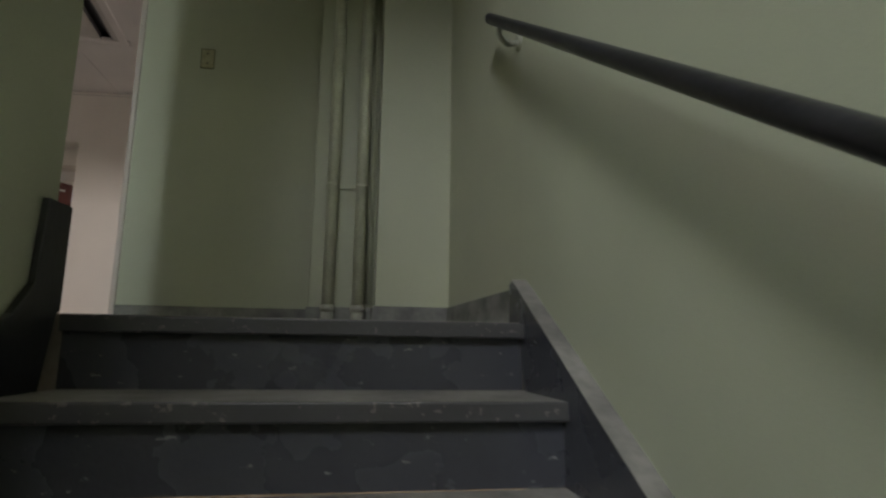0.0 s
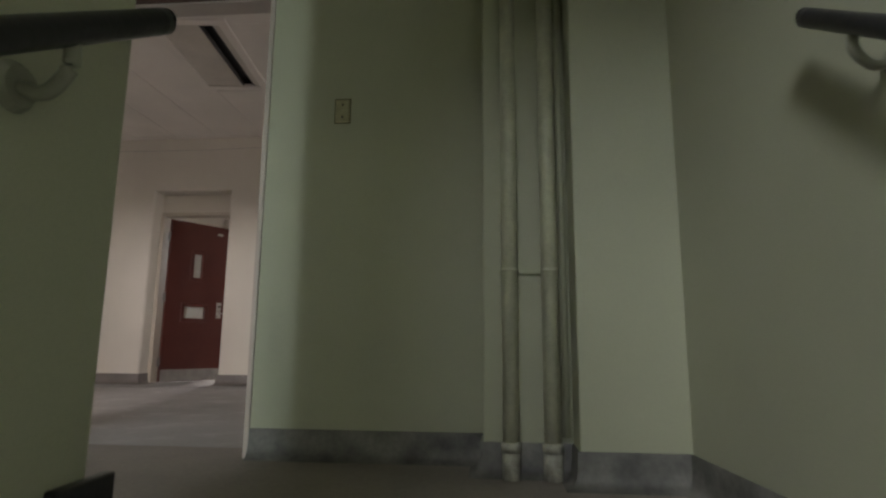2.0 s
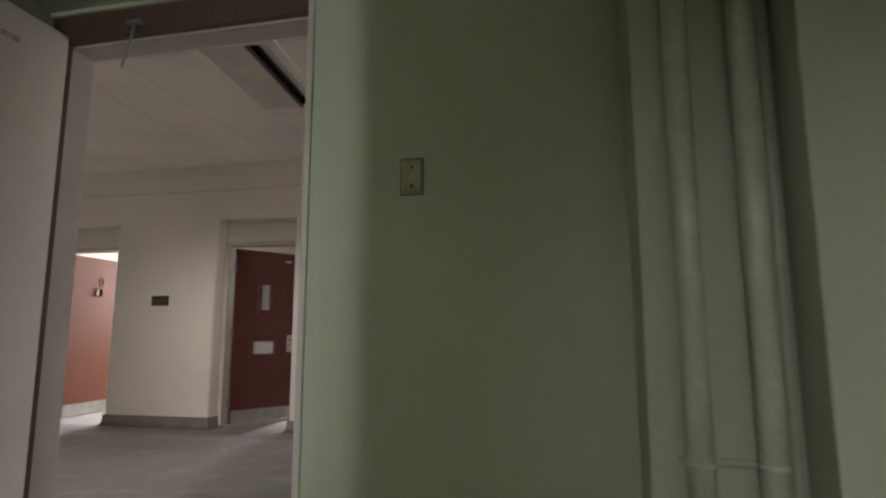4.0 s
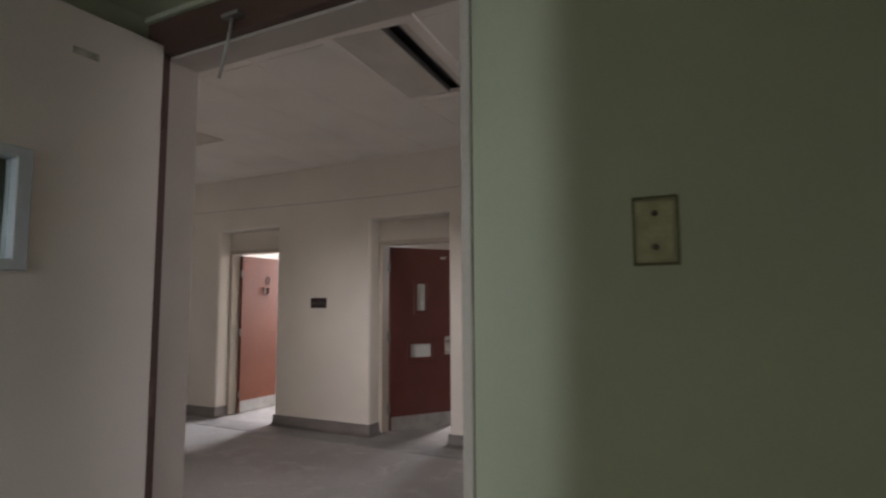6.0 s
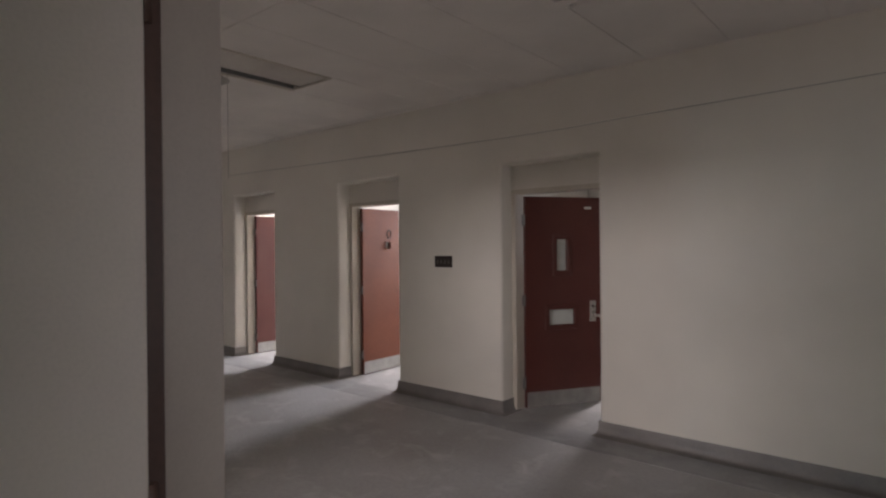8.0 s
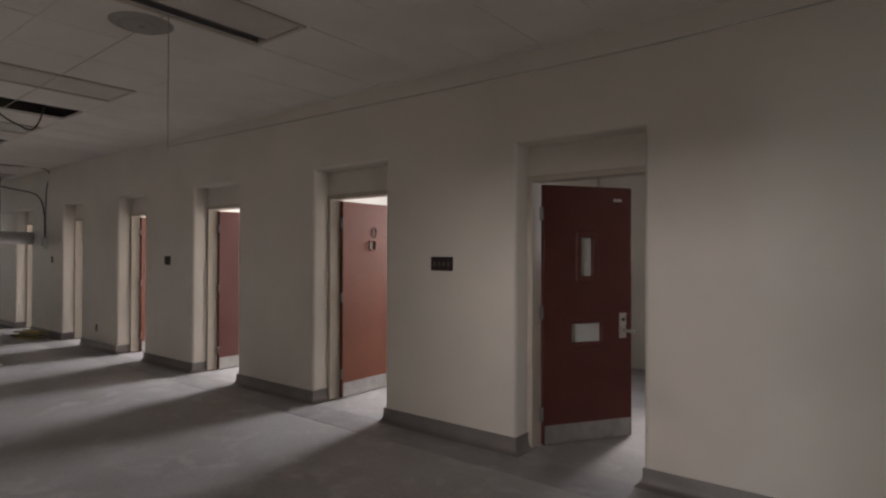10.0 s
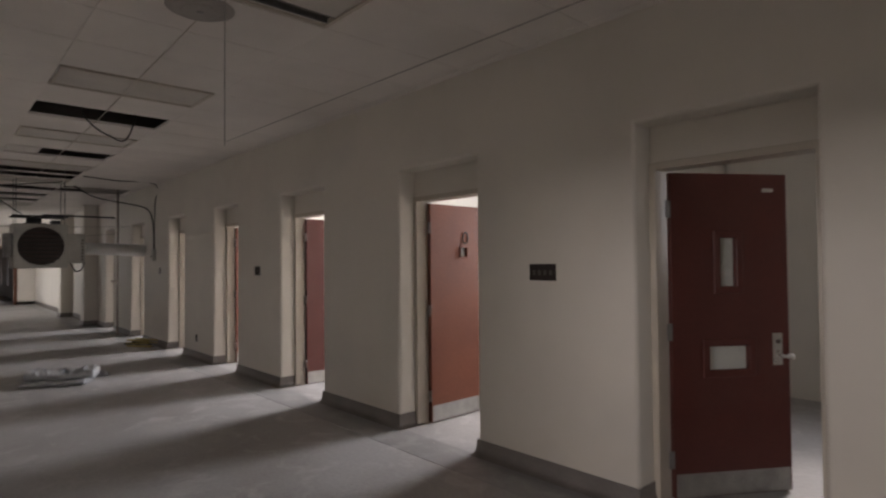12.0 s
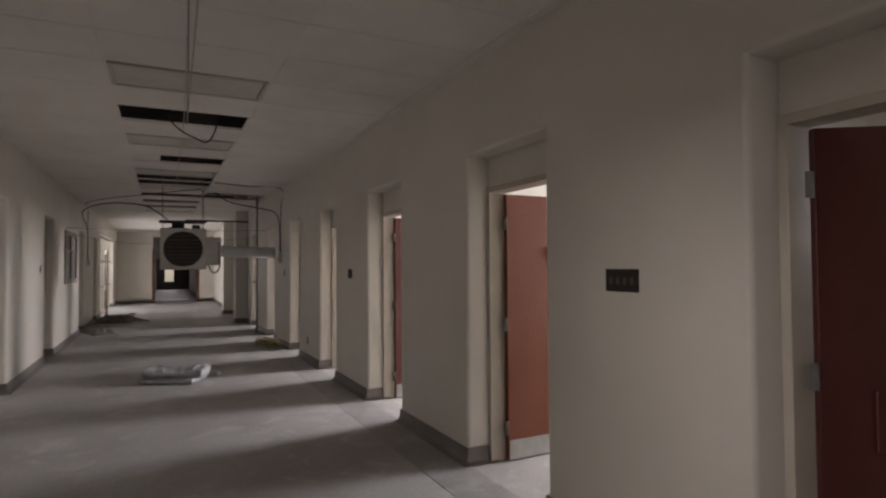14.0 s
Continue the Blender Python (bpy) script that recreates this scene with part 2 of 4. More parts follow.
def sweep(points, profile, side=1):
    """Sweeps a profile of (out, up) along a flat polyline with mitred corners."""
    bm = bmesh.new()
    P = [Vector(p) for p in points]
    rings = []
    for i, p in enumerate(P):
        d0 = (P[i] - P[i - 1]).normalized() if i else None
        d1 = (P[i + 1] - P[i]).normalized() if i + 1 < len(P) else None
        n0 = Vector((-d0.y, d0.x)) if d0 else None
        n1 = Vector((-d1.y, d1.x)) if d1 else None
        if n0 and n1:
            n = (n0 + n1).normalized()
            n = n / max(0.3, n.dot(n0))
        else:
            n = n0 or n1
        rings.append([bm.verts.new((p.x + side * n.x * o, p.y + side * n.y * o, u)) for o, u in profile])
    for a, b in zip(rings, rings[1:]):
        for k in range(len(profile) - 1):
            bm.faces.new([a[k], b[k], b[k + 1], a[k + 1]])
    for r in (rings[0], rings[-1]):
        bm.faces.new(r)
    return bm


COVE = [(0.0, 0.0), (0.0, 0.125), (0.006, 0.128), (0.010, 0.123), (0.011, 0.07), (0.018, 0.035), (0.034, 0.014), (0.06, 0.002), (0.06, 0.0)]


def baseboard(points, side=1, material=None, z=0.0):
    ob = part("baseboard", sweep(points, [(o, u + z) for o, u in COVE], side), material or BASE)
    smooth(ob)
    return tagged(ob, "grey coved base along the foot of the wall", "baseboard", kind="structure")


def tube(points, radius, sides=10, closed_ends=True):
    """A round bar along a 3D polyline."""
    bm = bmesh.new()
    P = [Vector(p) for p in points]
    rings = []
    ref = Vector((0, 0, 1))
    for i, p in enumerate(P):
        d = (P[min(i + 1, len(P) - 1)] - P[max(i - 1, 0)]).normalized()
        r = ref if abs(d.dot(ref)) < 0.95 else Vector((1, 0, 0))
        a = d.cross(r).normalized()
        b = d.cross(a).normalized()
        rings.append([bm.verts.new(p + radius * (math.cos(2 * math.pi * k / sides) * a + math.sin(2 * math.pi * k / sides) * b)) for k in range(sides)])
    for r0, r1 in zip(rings, rings[1:]):
        for k in range(sides):
            f = bm.faces.new([r0[k], r0[(k + 1) % sides], r1[(k + 1) % sides], r1[k]])
            f.smooth = True
    if closed_ends:
        bm.faces.new(rings[0]), bm.faces.new(rings[-1])
    return bm


def smooth_line(points, steps=8):
    """Catmull-Rom through the points."""
    P = [Vector(p) for p in points]
    P = [2 * P[0] - P[1]] + P + [2 * P[-1] - P[-2]]
    out = []
    for i in range(1, len(P) - 2):
        for s in range(steps):
            t = s / steps
            out.append(0.5 * (2 * P[i] + (P[i + 1] - P[i - 1]) * t + (2 * P[i - 1] - 5 * P[i] + 4 * P[i + 1] - P[i + 2]) * t * t + (3 * P[i] - P[i - 1] - 3 * P[i + 1] + P[i + 2]) * t ** 3))
    out.append(P[-2])
    return out


def smooth(ob, angle=40):
    for p in ob.data.polygons:
        p.use_smooth = True
    ob.data.set_sharp_from_angle(angle=radians(angle))
    return ob


def setting(name, bm, material, label, category="wall"):
    return tagged(part(name, bm, material), label, category, kind="structure")


# ---- numbers of the plan ----
CZ = 3.08                                  # corridor ceiling
TOP = 3.7                                  # top of the walls, above the hung ceiling
NY, NF, NB = 7.33, 7.53, 7.66              # north wall: face, back of the recesses, room side
SY, SR = 3.50, 3.36                        # south wall: face, back of the recesses
GY = 3.11                                  # green end wall of the stair hall
RX = 0.89                                  # right wall of the stair hall
PX0, PX1 = -0.90, -0.43                    # wall between the stair bays
EASTX, ENDX = 6.0, -30.5
RISE, GOING, NOSE_Y = 0.195, 0.345, 1.50
SLOPE = RISE / GOING
# doorways on the north side: west edge, east edge, angle of the leaf, material
DOORS = [(-4.10, -3.11, 57), (-6.50, -5.48, 91), (-8.90, -7.87, 88), (-11.13, -10.23, 95), (-13.36, -12.49, 113), (-15.9, -14.95, 118), (-18.3, -17.4, 118)]
HEAD, FHEAD = 2.39, 2.11
ROOM_Y = 11.2
SOUTH = [(-22.15, -21.2), (-19.05, -18.1), (-14.66, -13.72), (-11.27, -10.33)]
SD = (-2.50, -0.70)                        # recess of the stair door on the corridor side
DAY = (-4.30, -2.75)                       # open doorway in the south wall, to a day room
GLZ = (-28.6, -23.2)                       # glazed bay near the corridor's end

# ---- corridor: floor, walls ----
setting("floor", box((ENDX - 16, SY - 0.46, -0.2), (EASTX, ROOM_Y + 0.3, 0.0), 0), FLOOR, "grey dusty concrete corridor floor with pale worn patches", "floor")
holes = [(a, b, 0.0, HEAD) for a, b, _ in DOORS]
WN = setting("wall_north", wall_x(NY, NF, ENDX, EASTX, 0, TOP, holes, 0.032, NY), CREAM, "cream painted corridor wall with recessed doorways")
inner = [(a + 0.03, b - 0.045, 0.0, FHEAD + 0.02) for a, b, _ in DOORS]
setting("wall_north_inner", wall_x(NF + 0.002, NB, ENDX, EASTX, 0, TOP, inner), CREAM, "cream painted inner layer of the corridor wall")
holes = [(SD[0], SD[1], 0.0, 2.45), (DAY[0], DAY[1], 0, 2.1), (GLZ[0], GLZ[1], 0, 2.6)] + [(a, b, 0, HEAD) for a, b in SOUTH]
WS = setting("wall_south", wall_x(SR + 0.002, SY, ENDX, EASTX, 0, TOP, holes, 0.032, SY), CREAM, "cream painted corridor wall with recessed doorways")
setting("wall_south_inner", wall_x(SR - 0.05, SR, ENDX, EASTX, 0, TOP, [(-2.11, -0.87, 0, 2.36), (DAY[0], DAY[1], 0, 2.1), (GLZ[0], GLZ[1], 0, 2.6)]), CREAM, "cream painted back of the doorway recesses")
smooth(WN), smooth(WS)
setting("wall_east", wall_y(EASTX, EASTX + 0.2, SR - 0.05, NB, 0, TOP, [(4.4, 6.4, 0.9, 2.7)]), CREAM, "plain cream wall with a window closing the corridor")
window_lamp("end_window_light", (EASTX - 0.02, 5.4, 1.8), (-3, 5.6, 1.2), 1.9, 1.7, EAST_POWER, (0.97, 0.98, 1.0))

setting("floor_border", box((ENDX, 6.955, -0.01), (EASTX, NY - 0.001, 0.003), 0.001), BORDER, "smoother grey border strip along the corridor floor", "floor")

# bases of the piers
edges = [EASTX] + [v for a, b, _ in DOORS for v in (b, a)] + [ENDX]
for i in range(0, len(edges), 2):
    r, l = edges[i], edges[i + 1]
    pts = [(l, NY), (r, NY)]
    if i:
        pts = pts + [(r, NF), (r - 0.035, NF)]
    if i + 2 < len(edges):
        pts = [(l + 0.004, NF), (l, NF)] + pts
    baseboard(pts, -1)
gaps = sorted([SD, DAY, GLZ] + SOUTH)
x = ENDX
for a, b in gaps:
    baseboard([(x, SY), (a, SY), (a, SR)] if x == ENDX else [(x, SR), (x, SY), (a, SY), (a, SR)], 1)
    if (a, b) in SOUTH:
        baseboard([(a, SR), (b, SR)], 1)
    x = b
baseboard([(x, SR), (x, SY), (EASTX, SY)], 1)

# stepped trim inside each recess, and the plain leaf of the closed south doors
for a, b, _ in DOORS:
    setting("door_frame", wall_x(NF - 0.016, NB + 0.01, a - 0.006, b - 0.02, 0, FHEAD + 0.045, [(a + 0.042, b - 0.06, 0, FHEAD)], 0.004), FRAME, "cream painted steel door frame", "door frame")
for k, (a, b) in enumerate(SOUTH):
    d = empty("closed_door", pose((a + b) / 2, SR + 0.004, 0), label="cream painted closed door set back in the wall", category="door", group="south doors")
    part("leaf", box((-0.40, 0, 0.155), (0.40, 0.02, 2.08), 0.004), FRAME, d)
    part("frame", wall_x(-0.002, 0.035, -0.465, 0.465, 0.155, 2.15, [(-0.405, 0.405, 0, 2.085)], 0.004), FRAME, d)
iw = empty("interior_window", pose(-16.65, SY + 0.002, 1.22), label="grey-brown framed interior window with one pale pane", category="window")
part("frame", wall_x(-0.001, 0.03, -0.81, 0.81, 0, 1.06, [(-0.72, 0.03, 0.09, 0.97), (0.09, 0.72, 0.09, 0.97)], 0.006), GREYF, iw)
for u0, u1 in ((-0.72, 0.03), (0.09, 0.72)):
    part("bar", box((u0 + 0.002, 0.001, 0.64), (u1 - 0.002, 0.024, 0.69), 0.003), GREYF, iw)
    part("lower_panel", box((u0 + 0.001, 0.0, 0.091), (u1 - 0.001, 0.008, 0.639), 0), DULL, iw, "dark lower panel")
    part("pane", box((u0 + 0.001, 0.0, 0.691), (u1 - 0.001, 0.006, 0.969), 0), PALE if u0 < 0 else DARKW, iw)

# rooms on the north side, each with a window
for k, (a, b, _) in enumerate(DOORS):
    xa, xb = a - 0.98, b + 0.42
    cx = (a + b) / 2
    setting("wall_room_west", wall_y(xa - 0.1, xa, NB, ROOM_Y, 0, 2.9), WHITE, "plain white room wall")
    baseboard([(xa, ROOM_Y), (xa, NB)], 1)
    setting("wall_room_outer", wall_x(ROOM_Y, ROOM_Y + 0.3, xa, xb, 0, 2.9, [(cx - 0.43, cx + 0.43, 1.50, 2.75)]), WHITE, "white room wall with a bright window")
    wl = window_lamp("window_light", (cx, ROOM_Y + 0.02, 2.12), (cx, 4, -0.9), 0.8, 1.2, ROOM_POWER[k], (0.91, 0.96, 1.0), 112)
setting("wall_room_east", wall_y(-2.66, -2.56, NB, ROOM_Y, 0, 2.9), WHITE, "plain white room wall")
setting("ceiling_rooms", box((ENDX, NB, 2.9), (EASTX, ROOM_Y + 0.3, 2.95), 0), CEIL, "plain white room ceiling", "ceiling")

# day room on the south side
setting("wall_day_west", wall_y(-5.7, -5.5, -0.6, SR - 0.05, 0, 2.9), WHITE, "plain white room wall")
setting("wall_day_outer", wall_x(-0.8, -0.6, -5.7, -2.3, 0, 2.9, [(-4.4, -2.9, 1.85, 2.75)]), WHITE, "white room wall with a bright window")
setting("ceiling_day", box((-5.7, -0.8, 2.9), (-2.3, SR - 0.05, 2.95), 0), CEIL, "plain white room ceiling", "ceiling")
setting("floor_day", box((-5.7, -0.8, -0.2), (-2.3, SY - 0.46, -0.001), 0), FLOOR, "grey dusty concrete room floor", "floor")
window_lamp("day_room_light", (-3.65, -0.58, 2.3), (-3.5, 7, 0.9), 1.4, 0.8, DAY_POWER, (1.0, 0.98, 0.97))

# ---- hung ceiling: tiles, panels out ----
TX, TYS = 0.61, [SY - 0.001, 3.58, 4.80, 6.02, 7.24, NY + 0.001]
X0 = -9.40
K0 = -33
DRIFT = {1: 0.03, 2: 0.06, 3: 0.10, 4: 0.13, 5: 0.16, 6: 0.19, 7: 0.19, 8: 0.13, 9: 0.06}
cut = lambda k: X0 + (TX if k >= 0 else 0.645) * k + DRIFT.get(k, 0)
cuts = [cut(k) for k in range(K0, 26)]
OUT = {}                                   # column -> stretch of x that is open, in the middle row
col = lambda x: math.floor((x - X0) / (TX if x >= X0 else 0.645))
for xx in (-9.1, -11.7, -13.6, -14.2, -16.2, -17.5, -18.7):
    OUT[col(xx)] = None
LENS = [col(xx) for xx in (-2.4, -5.4, -7.9, -10.3, -12.9, -15.0, -20.0)]
STRIP = {col(-2.4): (0.085, 0.205, 5.6), col(-5.4): (-0.235, -0.135, 0)}   # dark gap across the panel, and its turn
bm = bmesh.new()
g = 0.0035
for i in range(len(cuts) - 1):
    for j in range(5):
        k = K0 + i
        if j == 2 and (k in OUT or k in LENS):
            continue
        if j == 3 and k in (col(-16.2), col(-15.5)):
            continue
        a, b = (cuts[i] + g, TYS[j] + g, CZ), (cuts[i + 1] - g, TYS[j + 1] - g, CZ + 0.016)
        if b[1] - a[1] < 0.02:
            continue
        dz = 0.002 * math.sin(k * 12.9 + j * 4.1)
        add_box(bm, (a[0], a[1], a[2] + dz), (b[0], b[1], b[2] + dz))
add_box(bm, (-15.42, TYS[3] + g, CZ), (cut(-9) - g, TYS[4] - g, CZ + 0.016))
add_box(bm, (-11.81, TYS[2] + g, CZ), (cut(-3) - g, 5.177, CZ + 0.016))
bmesh.ops.recalc_face_normals(bm, faces=bm.faces)
# the light bars between the tiles
for y in TYS[1:-1]:
    add_box(bm, (ENDX, y - 0.012, CZ + 0.0045), (EASTX, y + 0.012, CZ + 0.03))
for c in cuts:
    for j in range(5):
        add_box(bm, (c - 0.012, TYS[j] + 0.0125, CZ + 0.0055), (c + 0.012, TYS[j + 1] - 0.0125, CZ + 0.03))
setting("ceiling", bm, CEIL, "greyish hung tile ceiling with missing panels", "ceiling")
# the deck takes the void colour, which holds the shade above the tiles
setting("ceiling_deck", box((ENDX, SR, TOP - 0.1), (EASTX, NB, TOP), 0), DARK, "deck above the hung ceiling, shade of the void put into its colour", "ceiling")
for k in LENS:
    c = cut(k)
    w0, w1, turn = STRIP.get(k, (0, 0, 0))
    hx, hy = (0.335, 0.64) if turn else (0.288, 0.59)
    light = empty("ceiling_light", pose((c + cut(k + 1)) / 2, 5.41 - (0.09 if turn else 0), CZ - (0.012 if turn else 0), 0, 0, turn), label="flush ceiling light panel, unlit, dusty greyish diffuser", category="ceiling light", group="ceiling lights")
    fr = wall_x(-0.006, 0.03, -hx, hx, -hy, hy, [(-0.262, 0.262, -0.565, 0.565)])
    for v in fr.verts:
        v.co = (v.co.x, v.co.z, v.co.y)
    part("light_frame", fr, FRAME if not turn else CEIL, light)
    pieces = [(-0.262, w0), (w1, 0.262)] if k in STRIP else [(-0.262, 0.262)]
    if k in STRIP:
        part("tray", box((-0.262, -0.565, 0.10), (0.262, 0.565, 0.115), 0), GRILLE, light)
        for e in (w0 + 0.004, w1 - 0.004):
            part("lip", box((e - 0.003, -0.563, 0.0), (e + 0.003, 0.563, 0.05), 0), DULL, light)
    for u0, u1 in pieces:
        part("diffuser", box((u0 + 0.001, -0.563, 0.004), (u1 - 0.001, 0.563, 0.012), 0.002), LENSMAT, light)

# ceiling disc
disc = empty("ceiling_diffuser", pose(-5.78, 5.28, CZ), label="round dusty ceiling air diffuser", category="air diffuser")
for r0, r1, z0, z1, mm in ((0.20, 0.155, 0.0, -0.02, CEILD), (0.15, 0.10, -0.006, -0.026, CEILD), (0.095, 0.0, -0.012, -0.03, DULL)):
    bm = bmesh.new()
    N = 36
    ra = [bm.verts.new((r0 * math.cos(6.28319 * i / N), r0 * math.sin(6.28319 * i / N), z0)) for i in range(N)]
    rb = [bm.verts.new((max(r1, 0.004) * math.cos(6.28319 * i / N), max(r1, 0.004) * math.sin(6.28319 * i / N), z1)) for i in range(N)]
    rc = [bm.verts.new((r0 * math.cos(6.28319 * i / N), r0 * math.sin(6.28319 * i / N), z0 + 0.003)) for i in range(N)]
    for i in range(N):
        j = (i + 1) % N
        bm.faces.new([ra[i], ra[j], rb[j], rb[i]]), bm.faces.new([ra[i], ra[j], rc[j], rc[i]])
    bm.faces.new(rb)
    part("ring", bm, mm, disc)

# ---- far end of the corridor ----
setting("wall_end", wall_y(ENDX - 0.2, ENDX, SR - 0.05, NB, 0, TOP, [(4.95, 6.62, 0, 2.22)]), CREAM, "cream wall with a wide doorway at the corridor's end")
baseboard([(ENDX, NY), (ENDX, 6.74)], -1)
baseboard([(ENDX, 4.83), (ENDX, SY)], -1)
setting("door_frame_end", wall_y(ENDX - 0.03, ENDX + 0.03, 4.84, 6.73, 0, 2.32, [(4.96, 6.61, 0, 2.21)], 0.005), WOOD, "brown wooden frame of the far doorway", "door frame")
# passage walls and ceiling: their shade is in the dark base colour
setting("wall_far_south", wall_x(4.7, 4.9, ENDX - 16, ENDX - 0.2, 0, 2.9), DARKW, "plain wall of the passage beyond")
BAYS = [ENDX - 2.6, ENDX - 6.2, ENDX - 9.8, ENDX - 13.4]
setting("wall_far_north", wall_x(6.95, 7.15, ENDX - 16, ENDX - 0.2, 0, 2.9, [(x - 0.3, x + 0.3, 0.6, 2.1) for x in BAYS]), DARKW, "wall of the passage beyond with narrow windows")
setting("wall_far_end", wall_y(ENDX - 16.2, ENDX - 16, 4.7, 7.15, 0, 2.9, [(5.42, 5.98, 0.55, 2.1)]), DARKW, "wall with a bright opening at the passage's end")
setting("ceiling_far", box((ENDX - 16, 4.7, 2.9), (ENDX - 0.2, 7.15, 2.95), 0), DARK, "ceiling of the passage beyond, its shade put into the colour", "ceiling")
# orange glow added in place of a lit wooden panel, white strip below
window_lamp("far_opening_glow", (ENDX - 15.97, 5.70, 1.45), (ENDX, 5.8, 1.2), 0.54, 1.2, 0.8, (1.0, 0.55, 0.36))
window_lamp("far_opening_glow", (ENDX - 15.97, 5.70, 0.68), (ENDX, 5.8, 0.5), 0.54, 0.22, 1.2, (1.0, 0.96, 0.94))
for x in BAYS:
    window_lamp("passage_side_light", (x, 6.94, 1.4), (x, 5.6, 0), 0.5, 1.3, 3.5, (0.95, 0.97, 1.0), 70)
for x0, x1, y0 in ((-19.55, -19.15, 7.02), (-22.9, -22.5, 7.02)):
    setting("wall_pier", box((x0, y0, 0), (x1, NY, TOP), 0.01), CREAM, "cream painted pier standing out from the corridor wall")
    baseboard([(x0, NY), (x0, y0), (x1, y0), (x1, NY)], -1)
# glazed bay on the south side
gz = empty("glazed_screen", pose(GLZ[0], SR, 0), label="white painted glazed screen letting in daylight", category="window")
W2 = GLZ[1] - GLZ[0]
for k in range(7):
    part("mullion", box((W2 * k / 6 - 0.03, -0.03, 0), (W2 * k / 6 + 0.03, 0.03, 2.6), 0.004), FRAME, gz)
for z in (0.03, 0.9, 1.75, 2.57):
    part("transom", box((0, -0.024, z - 0.03), (W2, 0.024, z + 0.03), 0.004), FRAME, gz)
for k in range(6):
    p = part("pane", box((W2 * k / 6 + 0.03, -0.004, 0.06), (W2 * (k + 1) / 6 - 0.03, 0.004, 2.54), 0), GLASS, gz)
    p.visible_shadow = False
setting("wall_porch", wall_x(1.6, 1.8, GLZ[0] - 0.3, GLZ[1] + 0.3, 0, 2.9, [(GLZ[0], GLZ[1], 0.4, 2.7)]), WHITE, "white wall outside the glazed screen")
setting("floor_porch", box((GLZ[0] - 0.3, 1.6, -0.2), (GLZ[1] + 0.3, SY - 0.46, -0.001), 0), FLOOR, "grey concrete floor of the porch", "floor")
setting("ceiling_porch", box((GLZ[0] - 0.3, 1.6, 2.9), (GLZ[1] + 0.3, SR - 0.05, 2.95), 0), CEIL, "plain porch ceiling", "ceiling")
window_lamp("porch_light", ((GLZ[0] + GLZ[1]) / 2, 1.82, 1.6), ((GLZ[0] + GLZ[1]) / 2 + 1.0, 7, 0.6), 5.0, 2.2, PORCH_POWER, (0.97, 0.99, 1.0))
od = empty("glazed_door", pose(-24.6, SY + 0.03, 0, 0, 0, 8), label="brown wooden glazed door standing open", category="door")
part("door_rail", wall_x(-0.02, 0.02, 0, 0.85, 0.01, 2.1, [(0.12, 0.73, 0.95, 1.98), (0.12, 0.73, 0.2, 0.8)], 0.004), WOOD, od)
part("pane", box((0.12, -0.004, 0.95), (0.73, 0.004, 1.98), 0), GLASS, od)
part("pane", box((0.12, -0.004, 0.2), (0.73, 0.004, 0.8), 0), GLASS, od)

# ---- stair hall ----
PY = 2.73                                 # face of the pilaster
RW = RX + 0.014                            # face of the right wall
LEAN = 0.062                               # the landing wall draws in, per metre
CHX0, CHX1, CHY = 0.125, 0.462, 2.895         # box wall behind the pipes
LZ = 2.39                                  # soffit over the landing
setting("floor_landing", box((-2.13, NOSE_Y + 0.052, -0.25), (RX, SR - 0.02, 0.004), 0), LANDING, "dusty brown concrete landing", "floor")
setting("wall_right", wall_y(RW, RW + 0.2, -2.8, 1.66, -2.5, 6.2), GREEN, "pale green glossy painted stair wall")
bm = bmesh.new()
add_box(bm, (RW, 1.66, -0.25), (RW + 0.2, SR - 0.05, 6.2))
for v in bm.verts:
    if v.co.x < RX + 0.1 and v.co.y > 2:
        v.co.x -= LEAN * (v.co.y - 1.66)
setting("wall_right_landing", bm, GREEN, "pale green painted wall beside the stair landing")
setting("wall_green", wall_x(GY, SR - 0.052, -0.881, CHX0, 0, LZ), GREEN, "pale green painted end wall of the stair hall")
setting("wall_chase", box((CHX0, CHY, 0), (CHX1, SR - 0.052, LZ), 0.005), GREEN, "green painted box wall behind the pipes")
setting("wall_pilaster", box((CHX1, PY, 0), (RX, SR - 0.052, LZ), 0.006), GREEN, "green painted pilaster in the corner of the stair hall")
setting("wall_lintel", box((-2.13, GY + 0.10, 2.37), (-0.881, SR - 0.052, LZ), 0.006), GREEN, "green painted wall above the stair door")
setting("wall_left", wall_y(-2.33, -2.13, -2.8, SR - 0.05, -2.5, 6.2), GREEN, "pale green painted stair wall")
setting("wall_partition", box((PX0, -1.0, -2.5), (PX1, 1.475, 6.1), 0.014, 3), GREEN, "green painted wall between the two stair bays")
setting("wall_back", wall_x(-3.0, -2.8, -2.33, RX + 0.2, -2.5, 6.2, [(-1.53, -1.24, 1.0, 2.5), (-1.19, -0.45, 2.8, 4.1)]), GREEN, "green stair wall with tall windows")
setting("ceiling_landing", box((-2.13, 0.0, LZ), (RW, SR - 0.05, LZ + 0.25), 0), GREEN, "green soffit over the stair landing", "ceiling")
setting("ceiling_stairs", box((-2.33, -3.0, 6.1), (RX + 0.2, 1.2, 6.2), 0), WHITE, "plain painted stair ceiling", "ceiling")
setting("wall_upper", wall_x(1.0, 1.2, -2.33, RX + 0.2, LZ + 0.25, 6.1), GREEN, "green painted wall of the storey above")
setting("floor_left_bay", box((-2.13, -2.8, -0.25), (PX0, NOSE_Y + 0.03, 0.0), 0), LANDING, "dusty concrete floor of the other stair bay", "floor")
